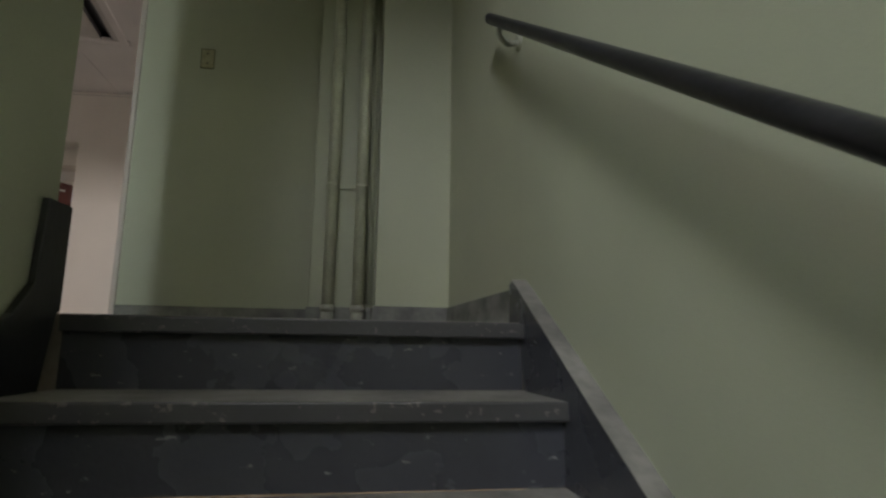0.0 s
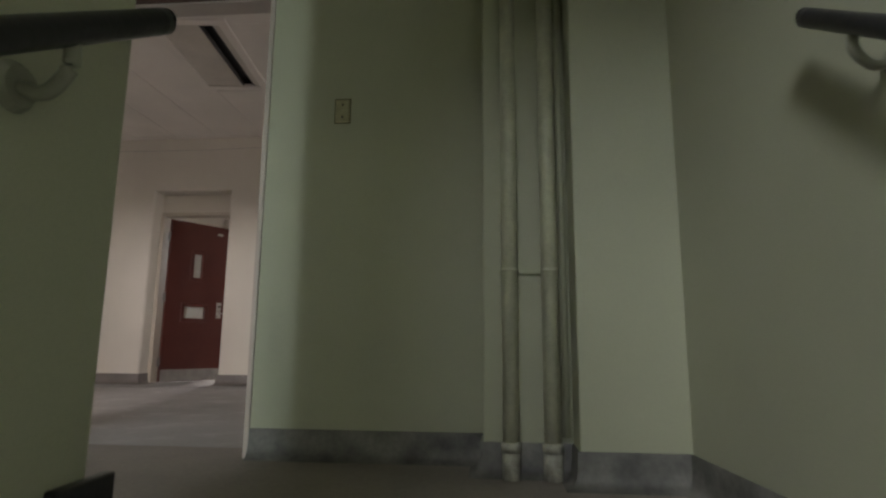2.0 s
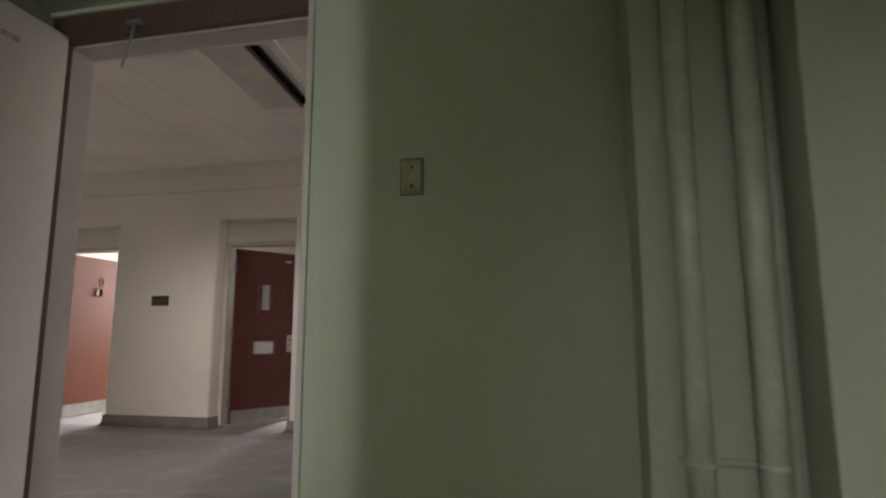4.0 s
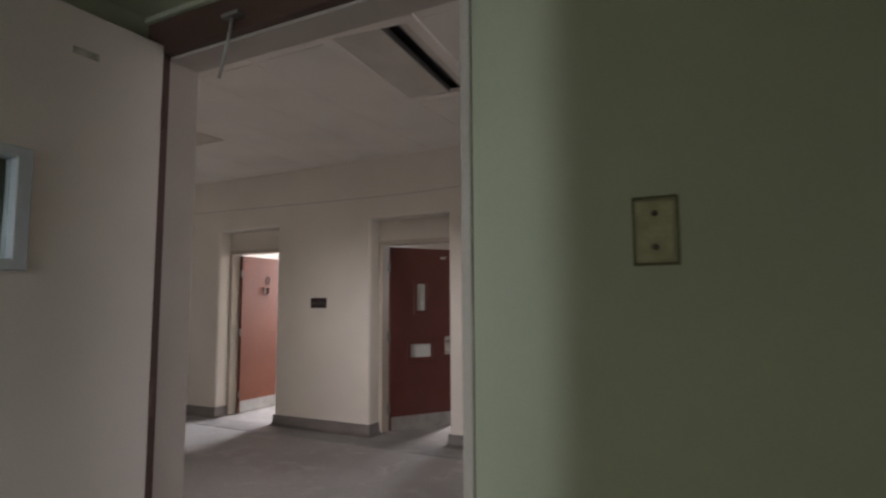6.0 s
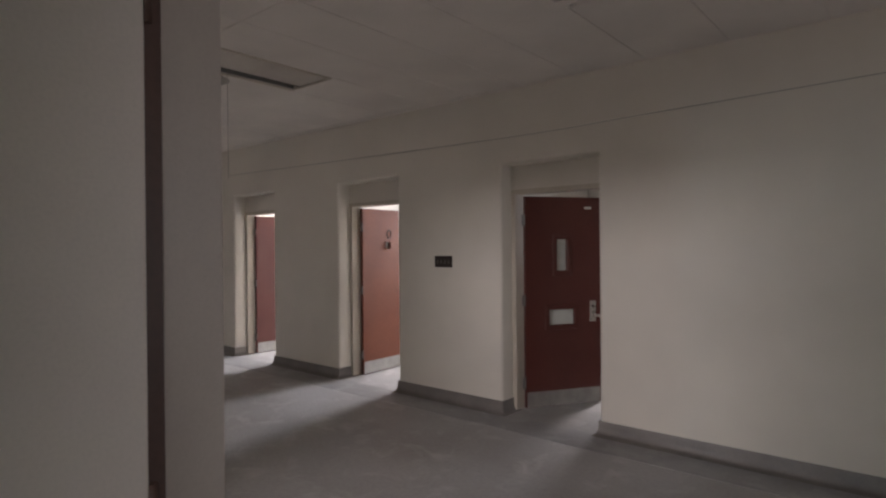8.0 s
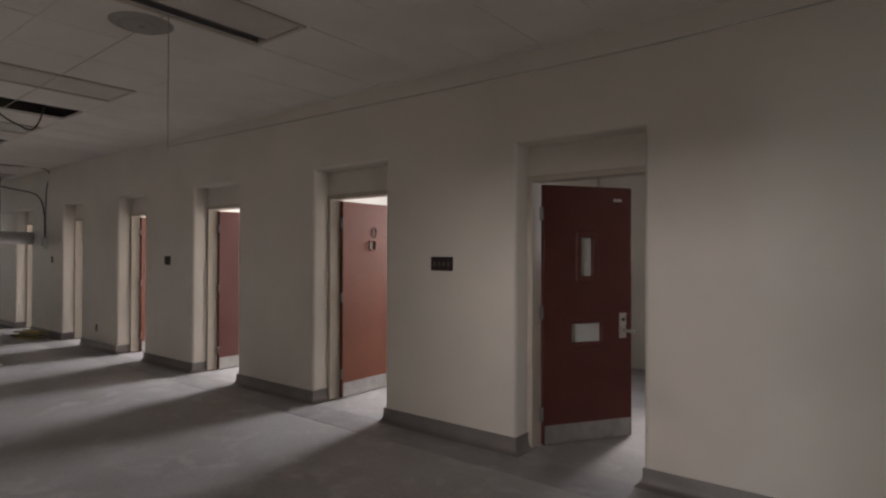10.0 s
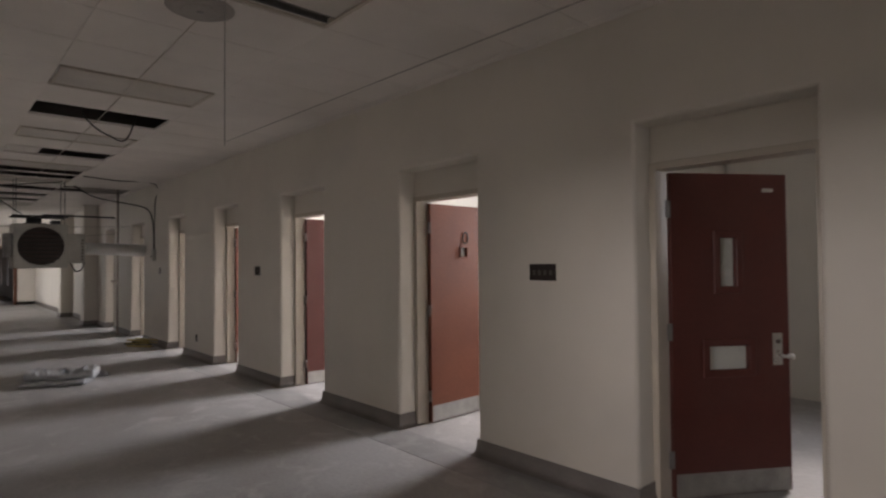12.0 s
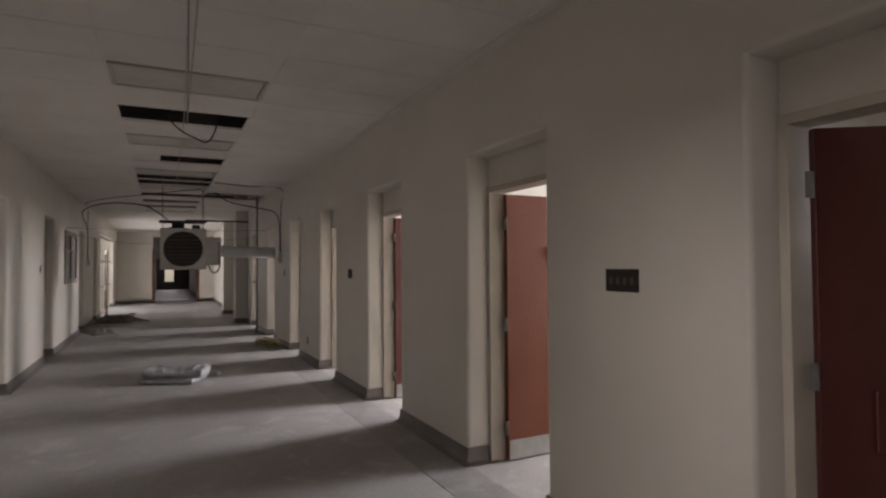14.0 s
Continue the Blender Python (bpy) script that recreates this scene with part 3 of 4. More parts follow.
setting("floor_half_landing", box((-2.13, -2.8, -2.05), (RX, -1.60, -1.755), 0), LANDING, "dusty concrete half landing", "floor")
window_lamp("stair_window_light", (-1.385, -2.78, 1.75), (-0.6, 3, 0.7), 0.22, 1.4, STRIP_POWER, (0.80, 0.98, 1.0))
window_lamp("stair_window_light", (-0.82, -2.78, 3.45), (0.15, 2.4, 0.3), 0.7, 1.2, STAIR_POWER, (0.87, 0.98, 1.0))
baseboard([(-0.881, GY), (CHX0, GY), (CHX0, CHY), (CHX1, CHY), (CHX1, PY), (RW - LEAN * (PY - 1.66), PY), (RW, 1.66)], -1, DIRTBASE)

# ---- stairs ----
stairs = empty("staircase", pose(0, 0, 0), label="black painted wooden stairs with worn, chipped nosings", category="staircase")
SX0, SX1 = PX1 + 0.022, RX - 0.03
for k in range(9):
    y, z = NOSE_Y - GOING * k, -RISE * k
    bm = box((SX0, y + 0.012, z - 0.03), (SX1, y + GOING + 0.028, z), 0.002) if k else box((SX0, y + 0.012, z - 0.03), (SX1, y + 0.06, z), 0.002)
    part("tread", bm, TREAD, stairs, "dusty grey-brown worn tread")
    part("nosing", box((SX0, y, z - 0.045), (SX1, y + 0.011, z + 0.001), 0.005), NOSING, stairs, "black nosing with the paint chipped off")
    part("riser", box((SX0, y + 0.03, z - RISE), (SX1, y + 0.05, z - 0.031), 0), RISER, stairs)
# string boards: parallel to the flight, cut upright at the landing
bm = bmesh.new()
prof = [(1.66, 0.004), (1.66, 0.134), (1.62, 0.140), (-1.4, 0.140 - 3.02 * SLOPE), (-1.4, -0.25 - 3.02 * SLOPE), (1.50, -0.20), (1.56, 0.004)]
va = [bm.verts.new((RX - 0.034, y, z)) for y, z in prof]
vb = [bm.verts.new((RW - 0.001, y, z)) for y, z in prof]
bm.faces.new(va), bm.faces.new(vb)
for i in range(len(prof)):
    bm.faces.new([va[i], va[(i + 1) % len(prof)], vb[(i + 1) % len(prof)], vb[i]])
bmesh.ops.recalc_face_normals(bm, faces=bm.faces)
soft_edges(bm, 0.003)
part("string_board", bm, RISER, stairs)
bm = bmesh.new()
add_box(bm, (RX - 0.036, -1.4, 0.141 - 3.02 * SLOPE), (RW - 0.0005, 1.62, 0.141 - 3.02 * SLOPE + 0.004))
for v in bm.verts:
    v.co.z += (v.co.y + 1.4) * SLOPE
part("string_cap", bm, TREAD, stairs, "dusty grey top edge of the string board")
bm = bmesh.new()
prof = [(1.505, 0.004), (1.505, 0.288), (1.385, 0.285), (1.37, 0.07), (1.29, -0.01), (-1.4, -0.01 - 2.69 * SLOPE), (-1.4, -0.36 - 2.69 * SLOPE), (1.44, -0.20), (1.49, 0.004)]
va = [bm.verts.new((PX1 + 0.001, y, z)) for y, z in prof]
vb = [bm.verts.new((PX1 + 0.022, y, z)) for y, z in prof]
bm.faces.new(va), bm.faces.new(vb)
for i in range(len(prof)):
    bm.faces.new([va[i], va[(i + 1) % len(prof)], vb[(i + 1) % len(prof)], vb[i]])
bmesh.ops.recalc_face_normals(bm, faces=bm.faces)
soft_edges(bm, 0.004)
part("string_board", bm, BLACK, stairs)


def handrail(x, wall_x0, y1, z1, s, brackets):
    rail = empty("handrail", pose(x, y1, z1), label="black painted round handrail on curved cream wall brackets", category="handrail", group="stair handrails")
    pts = [(0, 0.0, 0.0), (0, -0.02, -0.02 * s)] + [(0, -0.5 * k, -0.5 * k * s) for k in range(1, 6)]
    part("rail", tube(pts, 0.0205, 16), BLACK, rail)
    bm = bmesh.new()
    bmesh.ops.create_uvsphere(bm, u_segments=14, v_segments=8, radius=0.0215)
    for v in bm.verts:
        v.co.y = v.co.y * 0.6 - 0.002
    part("end_cap", bm, BLACK, rail)
    d = wall_x0 - x
    for yb in brackets:
        zb = (yb) * s
        br = part("bracket", tube(smooth_line([(0, yb, zb - 0.02), (0, yb, zb - 0.055), (d * 0.4, yb, zb - 0.085), (d * 0.95, yb, zb - 0.075)], 5), 0.010, 8), BRACKET, rail, "cream painted curved bracket")
        bm = bmesh.new()
        bmesh.ops.create_cone(bm, cap_ends=True, segments=18, radius1=0.034, radius2=0.026, depth=0.012, matrix=Matrix.Translation((d - math.copysign(0.006, d), yb, zb - 0.075)) @ Matrix.Rotation(math.copysign(math.pi / 2, -d), 4, "Y"))
        part("rosette", bm, BRACKET, br)
    return rail


handrail(0.83, RW, 1.81, 1.173, 0.69, (-0.14, -1.75, -2.4))
handrail(-0.357, PX1, 1.435, 0.99, 0.665, (-0.18, -1.3, -2.3))

# ---- pipes on the green wall ----
for x, y, r in ((0.228, 2.842, 0.030), (0.380, 2.842, 0.031)):
    p = empty("pipe", pose(x, y, 0.0), label="green painted heating riser with a chipped white foot", category="pipe", group="heating pipes")
    part("pipe_body", tube([(0, 0, 0.09), (0, 0, LZ)], r, 18), PIPEG, p)
    part("sleeve", tube([(0, 0, 0.002), (0, 0, 0.10)], r + 0.003, 18), CHIP, p, "chipped whitish pipe foot")
    part("collar", tube([(0, 0, 0.10), (0, 0, 0.135)], r + 0.007, 18), CHIP, p)
c = empty("conduit", pose(0.436, CHY - 0.012, 0.0), label="thin green painted conduit beside the pilaster", category="conduit")
part("conduit_body", tube([(0, 0, 0.15), (0, 0, LZ)], 0.014, 10), GREEN, c)

strap = empty("pipe_strap", pose(0.304, 2.842, 0.77), label="green painted strap clamping the two heating pipes", category="pipe strap")
part("band", box((-0.115, 0.036, -0.007), (0.115, 0.0525, 0.007), 0.002), GREEN, strap)
for x in (-0.076, 0.076):
    part("clamp", tube([(x, 0, -0.007), (x, 0, 0.007)], 0.0325, 18), PIPEG, strap)

# blank wall plate
pl = empty("wall_plate", pose(-0.529, GY, 1.558), label="brass-coloured blank electrical plate with two screws", category="wall plate")
bm = box((-0.036, -0.007, -0.058), (0.036, 0, 0.058), 0.0)
for v in bm.verts:
    if v.co.y < -0.003:
        v.co.x *= 0.82
        v.co.z *= 0.88
soft_edges(bm, 0.0015, 2, 15)
part("plate", bm, BRASS, pl)
bm = box((-0.039, -0.002, -0.0615), (0.039, 0.0, 0.0615), 0.0008)
part("plate_rim", bm, DARKBRASS, pl)
for z in (-0.03, 0.03):
    bm = bmesh.new()
    bmesh.ops.create_cone(bm, cap_ends=True, segments=12, radius1=0.0055, radius2=0.004, depth=0.003, matrix=Matrix.Translation((0, -0.0085, z)) @ Matrix.Rotation(math.pi / 2, 4, "X"))
    part("screw", bm, DARK, pl, "dark screw head")

# ---- stair door ----
HX, HY, DT = -2.022, 3.212, 2.27
setting("door_1", wall_x(3.247, SR + 0.004, -2.11, -0.881, 0, 2.32, [(-2.043, -0.966, 0, 2.238)], 0.004), WFRAME, "pinkish white steel frame of the stair door", "door frame")
setting("door_1_rebate", wall_x(3.214, 3.2455, -2.11, -0.881, 0, 2.36, [(-2.035, -0.8815, 0, 2.246)], 0.002), BROWNEDGE, "brown rebate of the stair door frame", "door frame")
setting("door_1_casing", box((-0.906, GY - 0.008, 0.0), (-0.882, 3.2455, 2.365), 0.004), WFRAME, "pinkish white casing of the stair door", "trim")
setting("door_1_strike", box((-0.9105, 3.12, 0.90), (-0.9055, 3.16, 1.02), 0.001), DULL, "small dull steel strike plate on the jamb", "trim")
leaf = empty("stair_door", pose(HX, HY, 0), label="greyish white door leaf standing open, with a small window", category="door")
part("leaf", wall_y(-0.045, 0, -1.10, 0, 0.012, DT, [(-0.88, -0.395, 1.545, 1.815)], 0.003), WLEAF, leaf)
wf = part("window_frame", wall_y(-0.054, 0.008, -0.90, -0.362, 1.52, 1.838, [(-0.875, -0.40, 1.55, 1.81)], 0.004), WINF, leaf, "bluish white window frame")
p = part("pane", box((-0.030, -0.875, 1.55), (-0.024, -0.40, 1.81), 0), GLASS, leaf)
p.visible_shadow = False
for z in (0.25, 1.15, 2.05):
    part("hinge", tube([(0.002, 0.006, z - 0.055), (0.002, 0.006, z + 0.055)], 0.007, 10), BROWNEDGE, leaf)
for y, z, w, h in ((-0.28, 2.135, 0.075, 0.022), (-0.34, 2.215, 0.012, 0.012), (-0.47, 2.20, 0.011, 0.011), (-0.44, 2.15, 0.009, 0.009)):
    part("scar", box((0, y, z), (0.0015, y + w, z + h), 0.0005), SCAR if w > 0.02 else WHITE, leaf, "bare patch where a fitting was")
arm = empty("closer_arm", pose(-1.70, 3.212, 2.29), label="loose steel door-closer rod hanging from the frame head", category="door closer")
part("rod", tube([(0, -0.012, -0.005), (-0.014, -0.014, -0.08), (-0.042, -0.018, -0.19)], 0.005, 8), STEEL, arm)
part("bracket", box((-0.03, -0.03, -0.012), (0.04, 0.0, 0.0), 0.002), DULL, arm)

# ---- corridor doors ----
def corridor_door(k, a, ang):
    m = (RED, ORANGE, RED, RED2, RED, RED, RED)[k]
    words = ("dark red door standing ajar, with two small windows and a steel kick plate", "orange-red door standing open, with a small square window",
             "dark red door standing wide open, steel kick plate", "reddish brown door standing wide open")[min(k, 3)]
    d = empty("corridor_door", pose(a + 0.052, NB - 0.02, 0, 0, 0, ang), label=words, category="door", group="corridor doors")
    holes = {0: [(0.338, 0.458, 1.355, 1.675), (0.25, 0.54, 0.815, 0.975)], 1: [(0.40, 0.49, 1.585, 1.675)]}.get(k, [])
    part("leaf", wall_x(-0.044, 0, 0, 0.835, 0.012, 2.095, holes, 0.003), m, d)
    part("kick_plate", box((0.01, -0.047, 0.016), (0.825, -0.0445, 0.165), 0.001), STEEL, d, "worn grey steel kick plate")
    for x0, x1, z0, z1 in holes:
        w = 0.045 if k == 0 else 0.012
        bm = wall_x(-0.058, -0.0445, x0 - w, x1 + w, z0 - w, z1 + w, [(x0 + 0.004, x1 - 0.004, z0 + 0.004, z1 - 0.004)], 0.007)
        part("window_frame", bm, m, d)
        part("pane", box((x0, -0.012, z0), (x1, -0.008, z1), 0), PALE, d, "pale frosted glass pane")
    hm = DULL if k == 0 else HINGE
    for z in (0.26, 1.07, 1.86):
        h = part("hinge", tube([(-0.010, -0.048, z - 0.055), (-0.010, -0.048, z + 0.055)], 0.008, 10), hm, d, "dull steel butt hinge" if k == 0 else "brown painted butt hinge")
        part("hinge_leaf", box((-0.040, -0.052, z - 0.055), (-0.012, -0.046, z + 0.055), 0.001), hm, h)
    if k == 0:
        lp = part("lock_plate", box((0.71, -0.049, 0.835), (0.78, -0.0445, 1.045), 0.002), BRIGHT, d, "bright steel lock plate")
        bm = bmesh.new()
        bmesh.ops.create_cone(bm, cap_ends=True, segments=16, radius1=0.015, radius2=0.013, depth=0.012, matrix=Matrix.Translation((0.745, -0.054, 0.99)) @ Matrix.Rotation(math.pi / 2, 4, "X"))
        part("cylinder", bm, DARK, lp)
        part("lever", tube(smooth_line([(0.745, -0.05, 0.90), (0.745, -0.095, 0.90), (0.765, -0.105, 0.898), (0.80, -0.104, 0.895)], 5), 0.011, 10), BRIGHT, lp)
        bm = bmesh.new()
        bmesh.ops.create_uvsphere(bm, u_segments=14, v_segments=8, radius=0.022, matrix=Matrix.Translation((0.797, -0.104, 0.895)))
        part("knob", bm, BRIGHT, lp)
        part("name_strip", box((0.655, -0.047, 1.975), (0.735, -0.0445, 2.0), 0.001), PALE, d, "pale strip near the top of the door")
    if k == 1:
        bm = bmesh.new()
        N = 24
        rings = []
        for rx, rz in ((0.042, 0.064), (0.028, 0.050)):
            rings.append([[bm.verts.new((0.47 + rx * math.cos(6.28319 * i / N), y, 1.775 + rz * math.sin(6.28319 * i / N))) for i in range(N)] for y in (-0.0442, -0.0490)])
        for i in range(N):
            j = (i + 1) % N
            for s, t in ((rings[0][1], rings[1][1]), (rings[0][0], rings[0][1]), (rings[1][0], rings[1][1])):
                bm.faces.new([s[i], s[j], t[j], t[i]])
        part("painted_ring", bm, SIGN, d, "faint dark oval ring mark")
        part("sticker", box((0.09, -0.0458, 1.60), (0.115, -0.0445, 1.635), 0.0005), m, d)
    return d


for k, (a, b, ang) in enumerate(DOORS):
    corridor_door(k, a, ang)


# ---- small things on the walls ----
def wall_sign(x, y, z, w, h, bars, face=-1):
    s = empty("room_sign", pose(x, y, z, 0, 0, 0 if face < 0 else 180), label="small dark brown room sign with worn lettering", category="sign", group="room signs")
    part("sign_board", box((-w / 2, -0.008, -h / 2), (w / 2, 0, h / 2), 0.002), SIGN, s)
    for k in range(bars):
        cx = -w * 0.32 + w * 0.64 * k / max(1, bars - 1)
        part("letter_bar", box((cx - w * 0.05, -0.0095, -h * 0.17), (cx + w * 0.05, -0.0078, h * 0.13), 0.0004), SIGN2, s)
    return s


wall_sign(-4.82, NY, 1.453, 0.232, 0.118, 4)
wall_sign(-9.56, NY, 1.44, 0.16, 0.118, 2)


def switch(x, y, z, face, w=0.07, h=0.115, m=None):
    s = empty("wall_switch", pose(x, y, z, 0, 0, 0 if face < 0 else 180), label="small dark switch plate on the cream wall", category="switch", group="wall switches")
    part("plate", box((-w / 2, -0.007, -h / 2), (w / 2, 0, h / 2), 0.002), m or SIGN, s)
    part("toggle", box((-0.006, -0.016, -0.012), (0.006, -0.006, 0.012), 0.001), DULL, s)


switch(-11.88, NY, 0.34, -1)
switch(-13.85, NY, 1.42, -1)
switch(-13.38, SY, 1.52, 1)

# ---- unit heater with its flue ----
HXF = -14.62                               # front face
h = empty("unit_heater", pose(HXF, 5.575, 1.49), label="white metal unit heater with round dark fan grille, hung from ceiling", category="heater")
bm = box((-0.62, -0.405, 0.0), (0.0, 0.405, 0.79), 0.012)
part("casing", bm, HEATW, h)
N = 40
bm = bmesh.new()
r0 = [bm.verts.new((0.004, 0.365 * math.cos(6.28319 * i / N), 0.395 + 0.355 * math.sin(6.28319 * i / N))) for i in range(N)]
r1 = [bm.verts.new((0.004, 0.345 * math.cos(6.28319 * i / N), 0.395 + 0.335 * math.sin(6.28319 * i / N))) for i in range(N)]
r2 = [bm.verts.new((0.016, 0.355 * math.cos(6.28319 * i / N), 0.395 + 0.345 * math.sin(6.28319 * i / N))) for i in range(N)]
for i in range(N):
    j = (i + 1) % N
    bm.faces.new([r0[i], r0[j], r2[j], r2[i]]), bm.faces.new([r2[i], r2[j], r1[j], r1[i]])
part("grille_ring", bm, HEATW, h)
bm = bmesh.new()
bmesh.ops.create_cone(bm, cap_ends=True, segments=N, radius1=0.345, radius2=0.345, depth=0.006, matrix=Matrix.Translation((0.003, 0, 0.395)) @ Matrix.Rotation(math.pi / 2, 4, "Y"))
# dark disc painted for the shade inside the fan opening
part("fan_opening", bm, DARK, h, "dark round fan opening")
for k in range(9):
    z = 0.395 - 0.28 + 0.07 * k
    half = math.sqrt(max(0, 0.34 ** 2 - (z - 0.395) ** 2))
    bm = bmesh.new()
    add_box(bm, (0.007, -half, z - 0.004), (0.03, half, z + 0.004), None)
    for v in bm.verts:
        v.co.z -= (v.co.x - 0.007) * 0.8
    part("louvre", bm, GRILLE, h)
part("plenum", box((-0.55, 0.406, 0.08), (-0.06, 0.68, 0.63), 0.01), HEATW, h)
for k in range(7):
    part("vent_slot", box((-0.062, 0.62, 0.14 + 0.06 * k), (-0.057, 0.66, 0.165 + 0.06 * k), 0), DARK, h)
part("flue", tube([(-0.3, 0.68, 0.365), (-0.3, 1.755, 0.335)], 0.115, 24), FLUE, h, "shiny galvanised flue pipe")
for y in (0.72, 1.2, 1.7):
    part("flue_band", tube([(-0.3, y, 0.365 - (y - 0.68) * 0.028), (-0.3, y + 0.03, 0.364 - (y - 0.68) * 0.028)], 0.120, 24), FLUE, h)
part("motor", tube([(-0.2, -0.2, 0.84), (-0.2, 0.02, 0.84)], 0.07, 16), BLACK, h, "black fan motor")
part("motor_mount", box((-0.3, -0.25, 0.78), (-0.08, 0.08, 0.805), 0.004), BLACK, h)
part("gas_valve", box((-0.28, 0.16, 0.79), (-0.12, 0.30, 0.865), 0.006), BLACK, h)
part("control_box", box((-0.5, -0.52, 0.2), (-0.1, -0.406, 0.62), 0.008), DULL, h)
for x, z in ((-0.08, 0.93), (-0.5, 0.93)):
    part("strut", box((x - 0.02, -0.42, z - 0.015), (x + 0.02, 0.42, z + 0.015), 0.003), BLACK, h)
for x in (-0.08, -0.5):
    for y in (-0.36, 0.36):
        part("hanger_rod", tube([(x, y, 0.79), (x, y, TOP - 0.1 - 1.49)], 0.007, 6), DULL, h)
part("cross_strut", box((-0.32, 0.05, 0.955), (-0.28, 1.22, 0.985), 0.003), BLACK, h)
part("gas_hose", tube(smooth_line([(-0.05, 0.45, 0.08), (0.0, 0.52, -0.06), (-0.02, 0.62, -0.03), (-0.04, 0.66, 0.1)], 6), 0.012, 8), BLACK, h)

post = empty("gas_pipe", pose(-16.5, 7.2, 0), label="brown steel gas pipe rising from floor to ceiling", category="pipe")
part("pipe_body", tube([(0, 0, 0), (0, 0, TOP - 0.1)], 0.024, 12), PIPEM, post)
part("valve", box((-0.05, -0.12, 1.15), (0.05, 0.0, 1.21), 0.01), PIPEM, post)
part("flange", tube([(0, 0, 0), (0, 0, 0.02)], 0.06, 14), PIPEM, post)

for x, y, z, face in ((-14.15, NY, 1.72, -1), (-19.6, SY, 1.7, 1)):
    b = empty("junction_box", pose(x, y, z, 0, 0, 0 if face < 0 else 180), label="small grey electrical box with a cable", category="electrical box", group="electrical boxes")
    part("box_body", box((-0.06, -0.06, -0.11), (0.06, 0, 0.11), 0.004), HEATW, b)
    part("knob", tube([(0, -0.06, -0.03), (0, -0.085, -0.03)], 0.015, 10), DULL, b)


def cable(points, r=0.008, label="loose dark cable strung under the ceiling", m=None):
    P = smooth_line(points, 7)
    c = tagged(part("cable", tube(P, r, 7), m or WIRE), label, "cable", "cables")
    return c


cable([(-15.3, 6.15, CZ + 0.02), (-15.0, 6.45, 2.86), (-14.7, 6.9, 2.74), (-14.4, 7.24, 2.62), (-14.2, 7.30, 2.3), (-14.15, 7.30, 1.83)], 0.011)
cable([(-13.7, 6.05, CZ - 0.012), (-13.9, 6.6, CZ - 0.018), (-14.0, 7.28, CZ - 0.02), (-14.12, 7.31, 2.7), (-14.18, 7.315, 2.2), (-14.17, 7.315, 1.83)])
cable([(-14.75, 5.3, 2.45), (-14.9, 4.9, 2.72), (-15.6, 4.2, 2.80), (-17.5, 3.62, 2.78), (-19.4, 3.53, 2.5), (-19.6, 3.52, 1.81)], 0.011)
cable([(-14.75, 5.9, CZ - 0.01), (-15.6, 4.9, CZ - 0.07), (-18.0, 3.7, CZ - 0.02), (-19.3, 3.55, 2.9), (-19.62, 3.52, 1.81)])
cable([(-9.15, 5.25, CZ + 0.62), (-9.15, 5.25, CZ + 0.1), (-9.12, 5.30, CZ - 0.05), (-9.12, 5.48, CZ - 0.17), (-9.12, 5.68, CZ - 0.15), (-9.15, 5.86, CZ + 0.62)], 0.008, "cable loop hanging out of an open ceiling panel")
cable([(-16.0, SY, 2.33), (-16.0, 5.4, 2.30), (-16.0, NY, 2.36)], 0.006, "thin wire strung across the corridor", GREYWIRE)
cable([(-17.2, SY, 2.24), (-17.2, 4.6, 2.08), (-17.2, 5.9, 2.12), (-17.2, NY, 2.26)], 0.006, "thin wire strung across the corridor", GREYWIRE)
# slack wire along the corridor
cable([(EASTX, 5.15, 2.28), (-0.4, 5.18, 2.18), (-1.9, 5.22, 2.165), (-2.55, 5.24, 2.16), (-4.0, 5.27, 2.185), (-5.45, 5.30, 2.215)], 0.0024, "thin wire strung along the corridor below the ceiling", GREYWIRE)
cable([(-5.45, 5.30, 2.195), (-5.455, 5.302, 2.6), (-5.46, 5.305, CZ + 0.003)], 0.003, "thin hanger wire dropping from the ceiling", GREYWIRE)
cable([(-9.1, 5.40, CZ - 0.004), (-12.0, 5.42, CZ - 0.006), (-14.6, 5.43, CZ - 0.02)], 0.006, "pale cable lying along the ceiling", FRAME)
cable([(-5.5, 5.31, CZ - 0.003), (-7.5, 5.36, CZ - 0.004), (-9.1, 5.40, CZ - 0.004)], 0.004, "pale cable lying along the ceiling", FRAME)


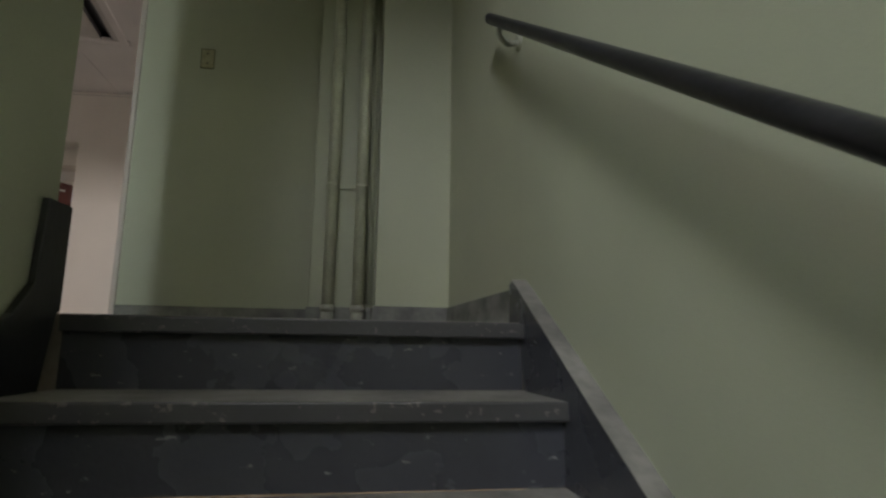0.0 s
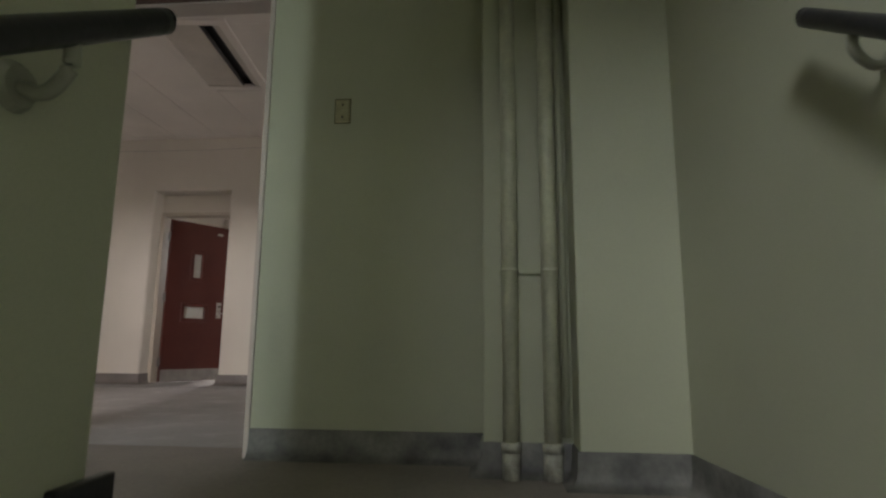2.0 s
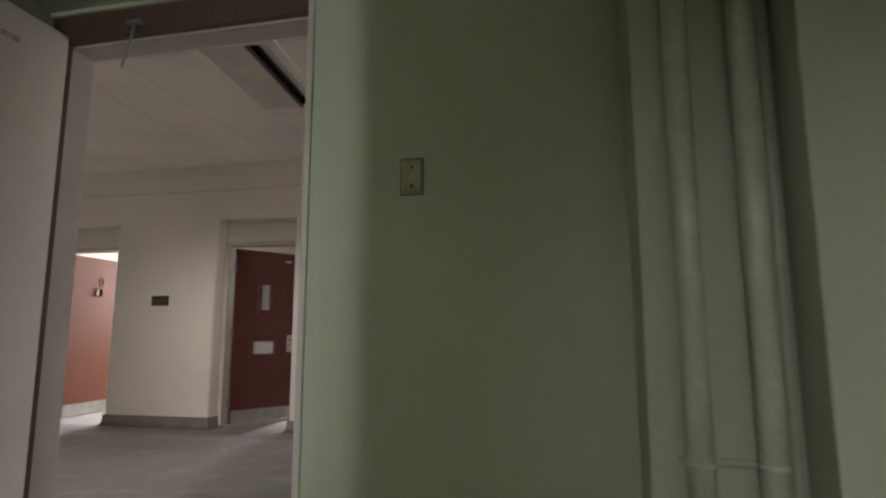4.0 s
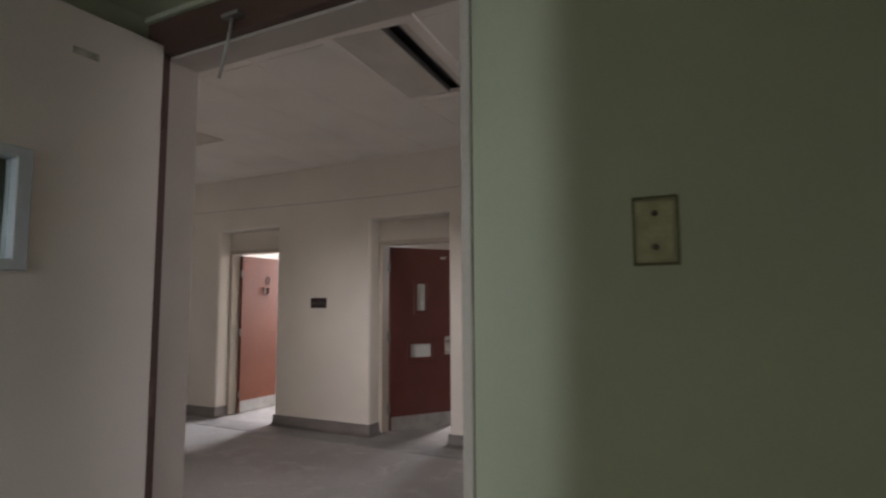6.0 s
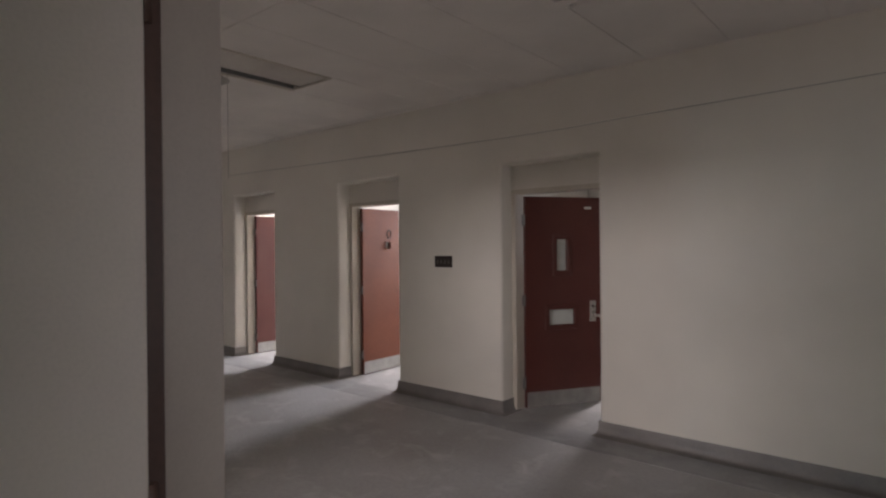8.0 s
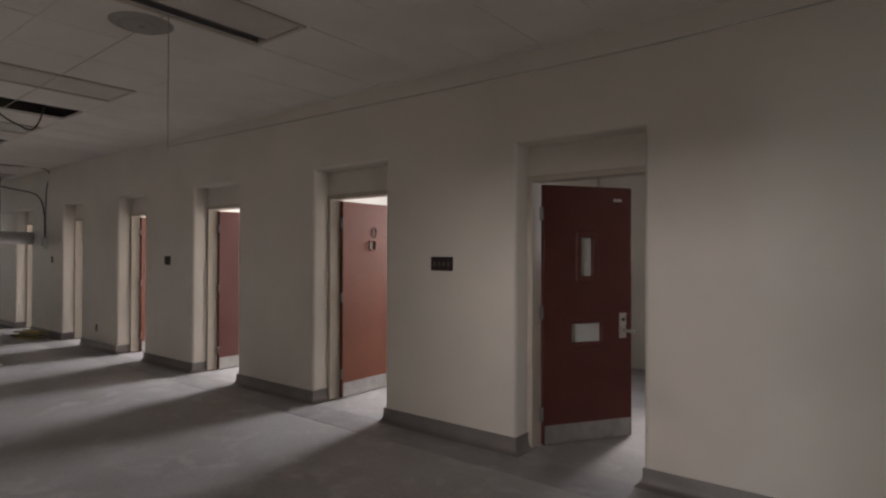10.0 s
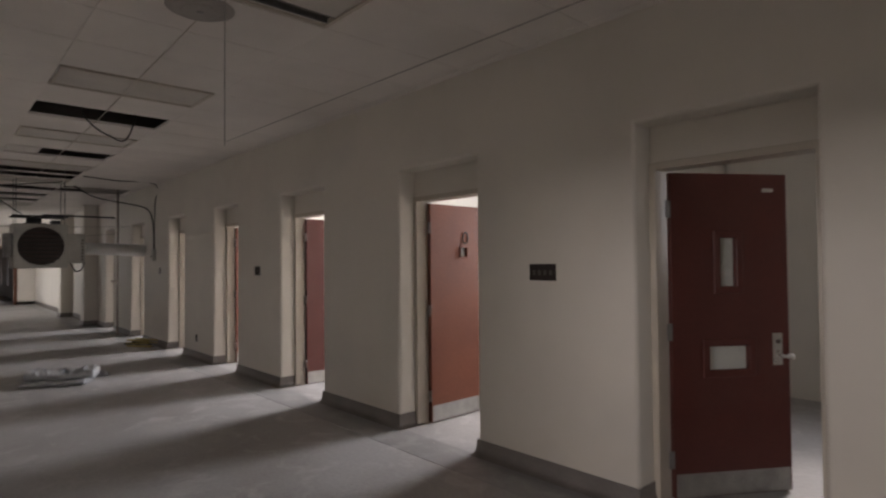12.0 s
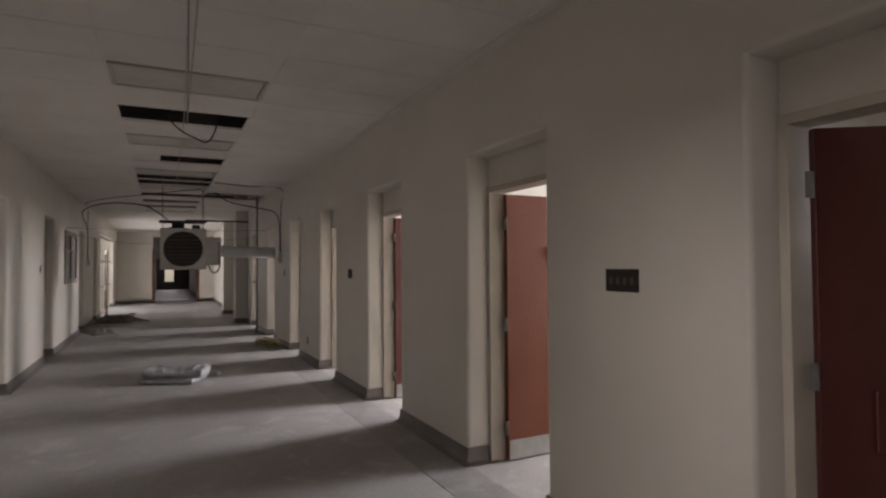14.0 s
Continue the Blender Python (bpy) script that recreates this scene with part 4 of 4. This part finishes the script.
# ---- things on the floor ----
def cloth(name, m, w, d, hgt, folds, seed, material, label, category):
    """A heap of folded cloth: layers with rolled, wrinkled edges."""
    rng = random.Random(seed)
    root = empty(name, m, label=label, category=category)
    for f in range(folds):
        bm = bmesh.new()
        nx, ny = 34, 18
        ww, dd = w * (1 - 0.10 * f * rng.random()), d * (1 - 0.16 * f)
        ox, oy = rng.uniform(-0.04, 0.04), rng.uniform(-0.03, 0.03)
        z0 = hgt * f / folds
        grids = []
        for top in (0, 1):
            grid = []
            for i in range(nx + 1):
                row = []
                for j in range(ny + 1):
                    u, v = i / nx * 2 - 1, j / ny * 2 - 1
                    edge = min(1.0, (1 - abs(u)) * 6) ** 0.5 * min(1.0, (1 - abs(v)) * 4) ** 0.5
                    n = noise.noise(Vector((u * 3.1 + seed, v * 2.3, f * 3.7))) * 0.5 + noise.noise(Vector((u * 9 + seed, v * 5, f * 1.3))) * 0.25
                    fold = 0.35 * math.sin(v * 9 + 2 * n + u * 2)
                    z = z0 + (hgt / folds * (0.9 + n + fold * 0.5) * edge if top else (0.002 if f == 0 else -0.01))
                    x = ox + ww / 2 * u * (1 + 0.08 * noise.noise(Vector((v * 3, f, seed))))
                    y = oy + dd / 2 * v * (1 + 0.14 * noise.noise(Vector((u * 3, f + 5, seed))))
                    row.append(bm.verts.new((x, y, max(0.002, z))))
                grid.append(row)
            grids.append(grid)
        for gi, grid in enumerate(grids):
            for i in range(nx):
                for j in range(ny):
                    q = [grid[i][j], grid[i + 1][j], grid[i + 1][j + 1], grid[i][j + 1]]
                    bm.faces.new(q).smooth = True
        for i in range(nx):
            for j in (0, ny):
                bm.faces.new([grids[0][i][j], grids[0][i + 1][j], grids[1][i + 1][j], grids[1][i][j]]).smooth = True
        for j in range(ny):
            for i in (0, nx):
                bm.faces.new([grids[0][i][j], grids[0][i][j + 1], grids[1][i][j + 1], grids[1][i][j]]).smooth = True
        part("fold", bm, material, root)
    return root


def folded_layer(length, width, thick, z0, seed, sag, wrinkle):
    """One thickness of a folded blanket: a flattened roll with cross wrinkles and uneven ends."""
    bm = bmesh.new()
    rings = []
    n, m = 72, 36
    for i in range(n + 1):
        u = i / n * 2 - 1
        end = 1 - 0.75 * max(0.0, (abs(u) - 0.97) / 0.03) ** 2
        t = thick * (1 - sag * (1 - u * u)) * (1 + 0.18 * noise.noise(Vector((u * 3, seed, 0))))
        ring = []
        for k in range(m):
            a = 2 * math.pi * k / m
            c, q = math.cos(a), math.sin(a)
            y = width / 2 * math.copysign(abs(c) ** 0.5, c) * (1 + 0.05 * noise.noise(Vector((u * 4, seed, 2))))
            z = t / 2 * math.copysign(abs(q) ** 0.7, q) * end
            w = wrinkle * (noise.noise(Vector((u * 9 + 2 * y, y * 5, seed))) + 0.6 * noise.noise(Vector((u * 26, y * 9 + u * 6, seed + 3))))
            up = max(0.0, q)
            ring.append(bm.verts.new((length / 2 * u + 0.02 * noise.noise(Vector((y * 8, seed, u))), y, max(0.003, z0 + t / 2 + z + w * (0.25 + up)))))
        rings.append(ring)
    for r0, r1 in zip(rings, rings[1:]):
        for k in range(m):
            bm.faces.new([r0[k], r0[(k + 1) % m], r1[(k + 1) % m], r1[k]]).smooth = True
    bm.faces.new(rings[0]), bm.faces.new(rings[-1])
    return bm


blanket = empty("folded_blanket", pose(-11.16, 5.35, 0, 0, 0, 64.4), label="crumpled grey blanket lying folded on the floor", category="blanket")
part("lower_fold", folded_layer(0.72, 0.48, 0.07, 0.0, 4, 0.05, 0.016), CLOTH, blanket)
upper = part("upper_fold", folded_layer(0.76, 0.40, 0.14, 0.06, 11, 0.36, 0.03), CLOTH, blanket)
upper.location = (0.04, 0.05, 0)
upper.rotation_euler = (0, 0, radians(3))
cloth("rag", pose(-11.46, 5.79, 0, 0, 0, 70), 0.40, 0.16, 0.06, 1, 9, CLOTH, "small grey rag beside the blanket", "rag")
pile = cloth("debris_pile", pose(-21.1, 4.06, 0, 0, 0, 75), 0.8, 0.6, 0.2, 3, 12, PILE, "heap of dark rolled tarpaulin and hose on the floor", "debris")
rng = random.Random(3)
for k in range(5):
    a = rng.uniform(-0.6, 0.6)
    part("hose", tube(smooth_line([(-0.6 + 0.2 * k, -0.5 + 0.1 * k, 0.02), (-0.2 + 0.2 * k, -0.3, 0.05 + 0.05 * k), (0.3, 0.1 * k - 0.3, 0.2), (0.9 - 0.1 * k, 0.3 * a, 0.02)], 6), 0.018, 7), PILE, pile)
cloth("rag_heap", pose(-18.3, 3.86, 0, 0, 0, 20), 1.1, 0.5, 0.14, 2, 21, PILE, "low heap of grey-brown rags beside the wall", "rags")
lath = empty("lath", pose(-18.3, 4.2, 0, 0, 0, 10), label="loose pale wooden lath lying on the floor", category="lath")
part("strip", box((-0.75, -0.02, 0.0), (0.75, 0.02, 0.02), 0.003), BRACKET, lath)
st = empty("yellow_plank_stack", pose(-14.09, 7.10, 0, 0, 0, 25), label="small stack of yellow painted strips on the floor", category="debris")
rng = random.Random(5)
for k in range(9):
    m = pose(0.02 * rng.uniform(-1, 1), -0.10 + 0.06 * (k % 4), 0.014 + 0.055 * (k // 3), rng.uniform(-12, 12), rng.uniform(-3, 3), rng.uniform(-9, 9))
    bm = box((-0.26, -0.022, -0.011), (0.26, 0.022, 0.011), 0.003)
    bmesh.ops.transform(bm, matrix=m, verts=bm.verts)
    part("strip", bm, BLACK if k in (2, 5) else YELLOW, st)
bt = tagged(part("block", box((-0.09, -0.12, 0.0), (0.09, 0.12, 0.03), 0.004), BLACK), "small dark block lying on the floor", "block")
bt.matrix_world = pose(-14.6, 7.05, 0, 0, 0, 15)
# paint flakes and grit near the doorways
rng = random.Random(8)
bm = bmesh.new()
for k in range(150):
    if k < 70:
        a, b, _ = DOORS[rng.choice((1, 2, 2, 3))]
        x, y = rng.uniform(a, b), rng.gauss(7.25, 0.3)
    else:
        x, y = rng.uniform(-16, -3.2), rng.uniform(4.0, 7.2)
    if y > 7.6:
        continue
    r, t = rng.uniform(0.004, 0.016), rng.uniform(0, 6.28)
    vs = [bm.verts.new((x + r * rng.uniform(0.6, 1) * math.cos(t + q), y + r * rng.uniform(0.6, 1) * math.sin(t + q), 0.002 + 0.003 * rng.random())) for q in (0, 1.4, 2.9, 4.6)]
    top = bm.verts.new((x, y, 0.007))
    for q in range(4):
        bm.faces.new([vs[q], vs[(q + 1) % 4], top])
    bm.faces.new(vs)
tagged(part("floor_grit", bm, CHIP), "scattered pale paint flakes and grit on the floor", "debris", kind="stuff")
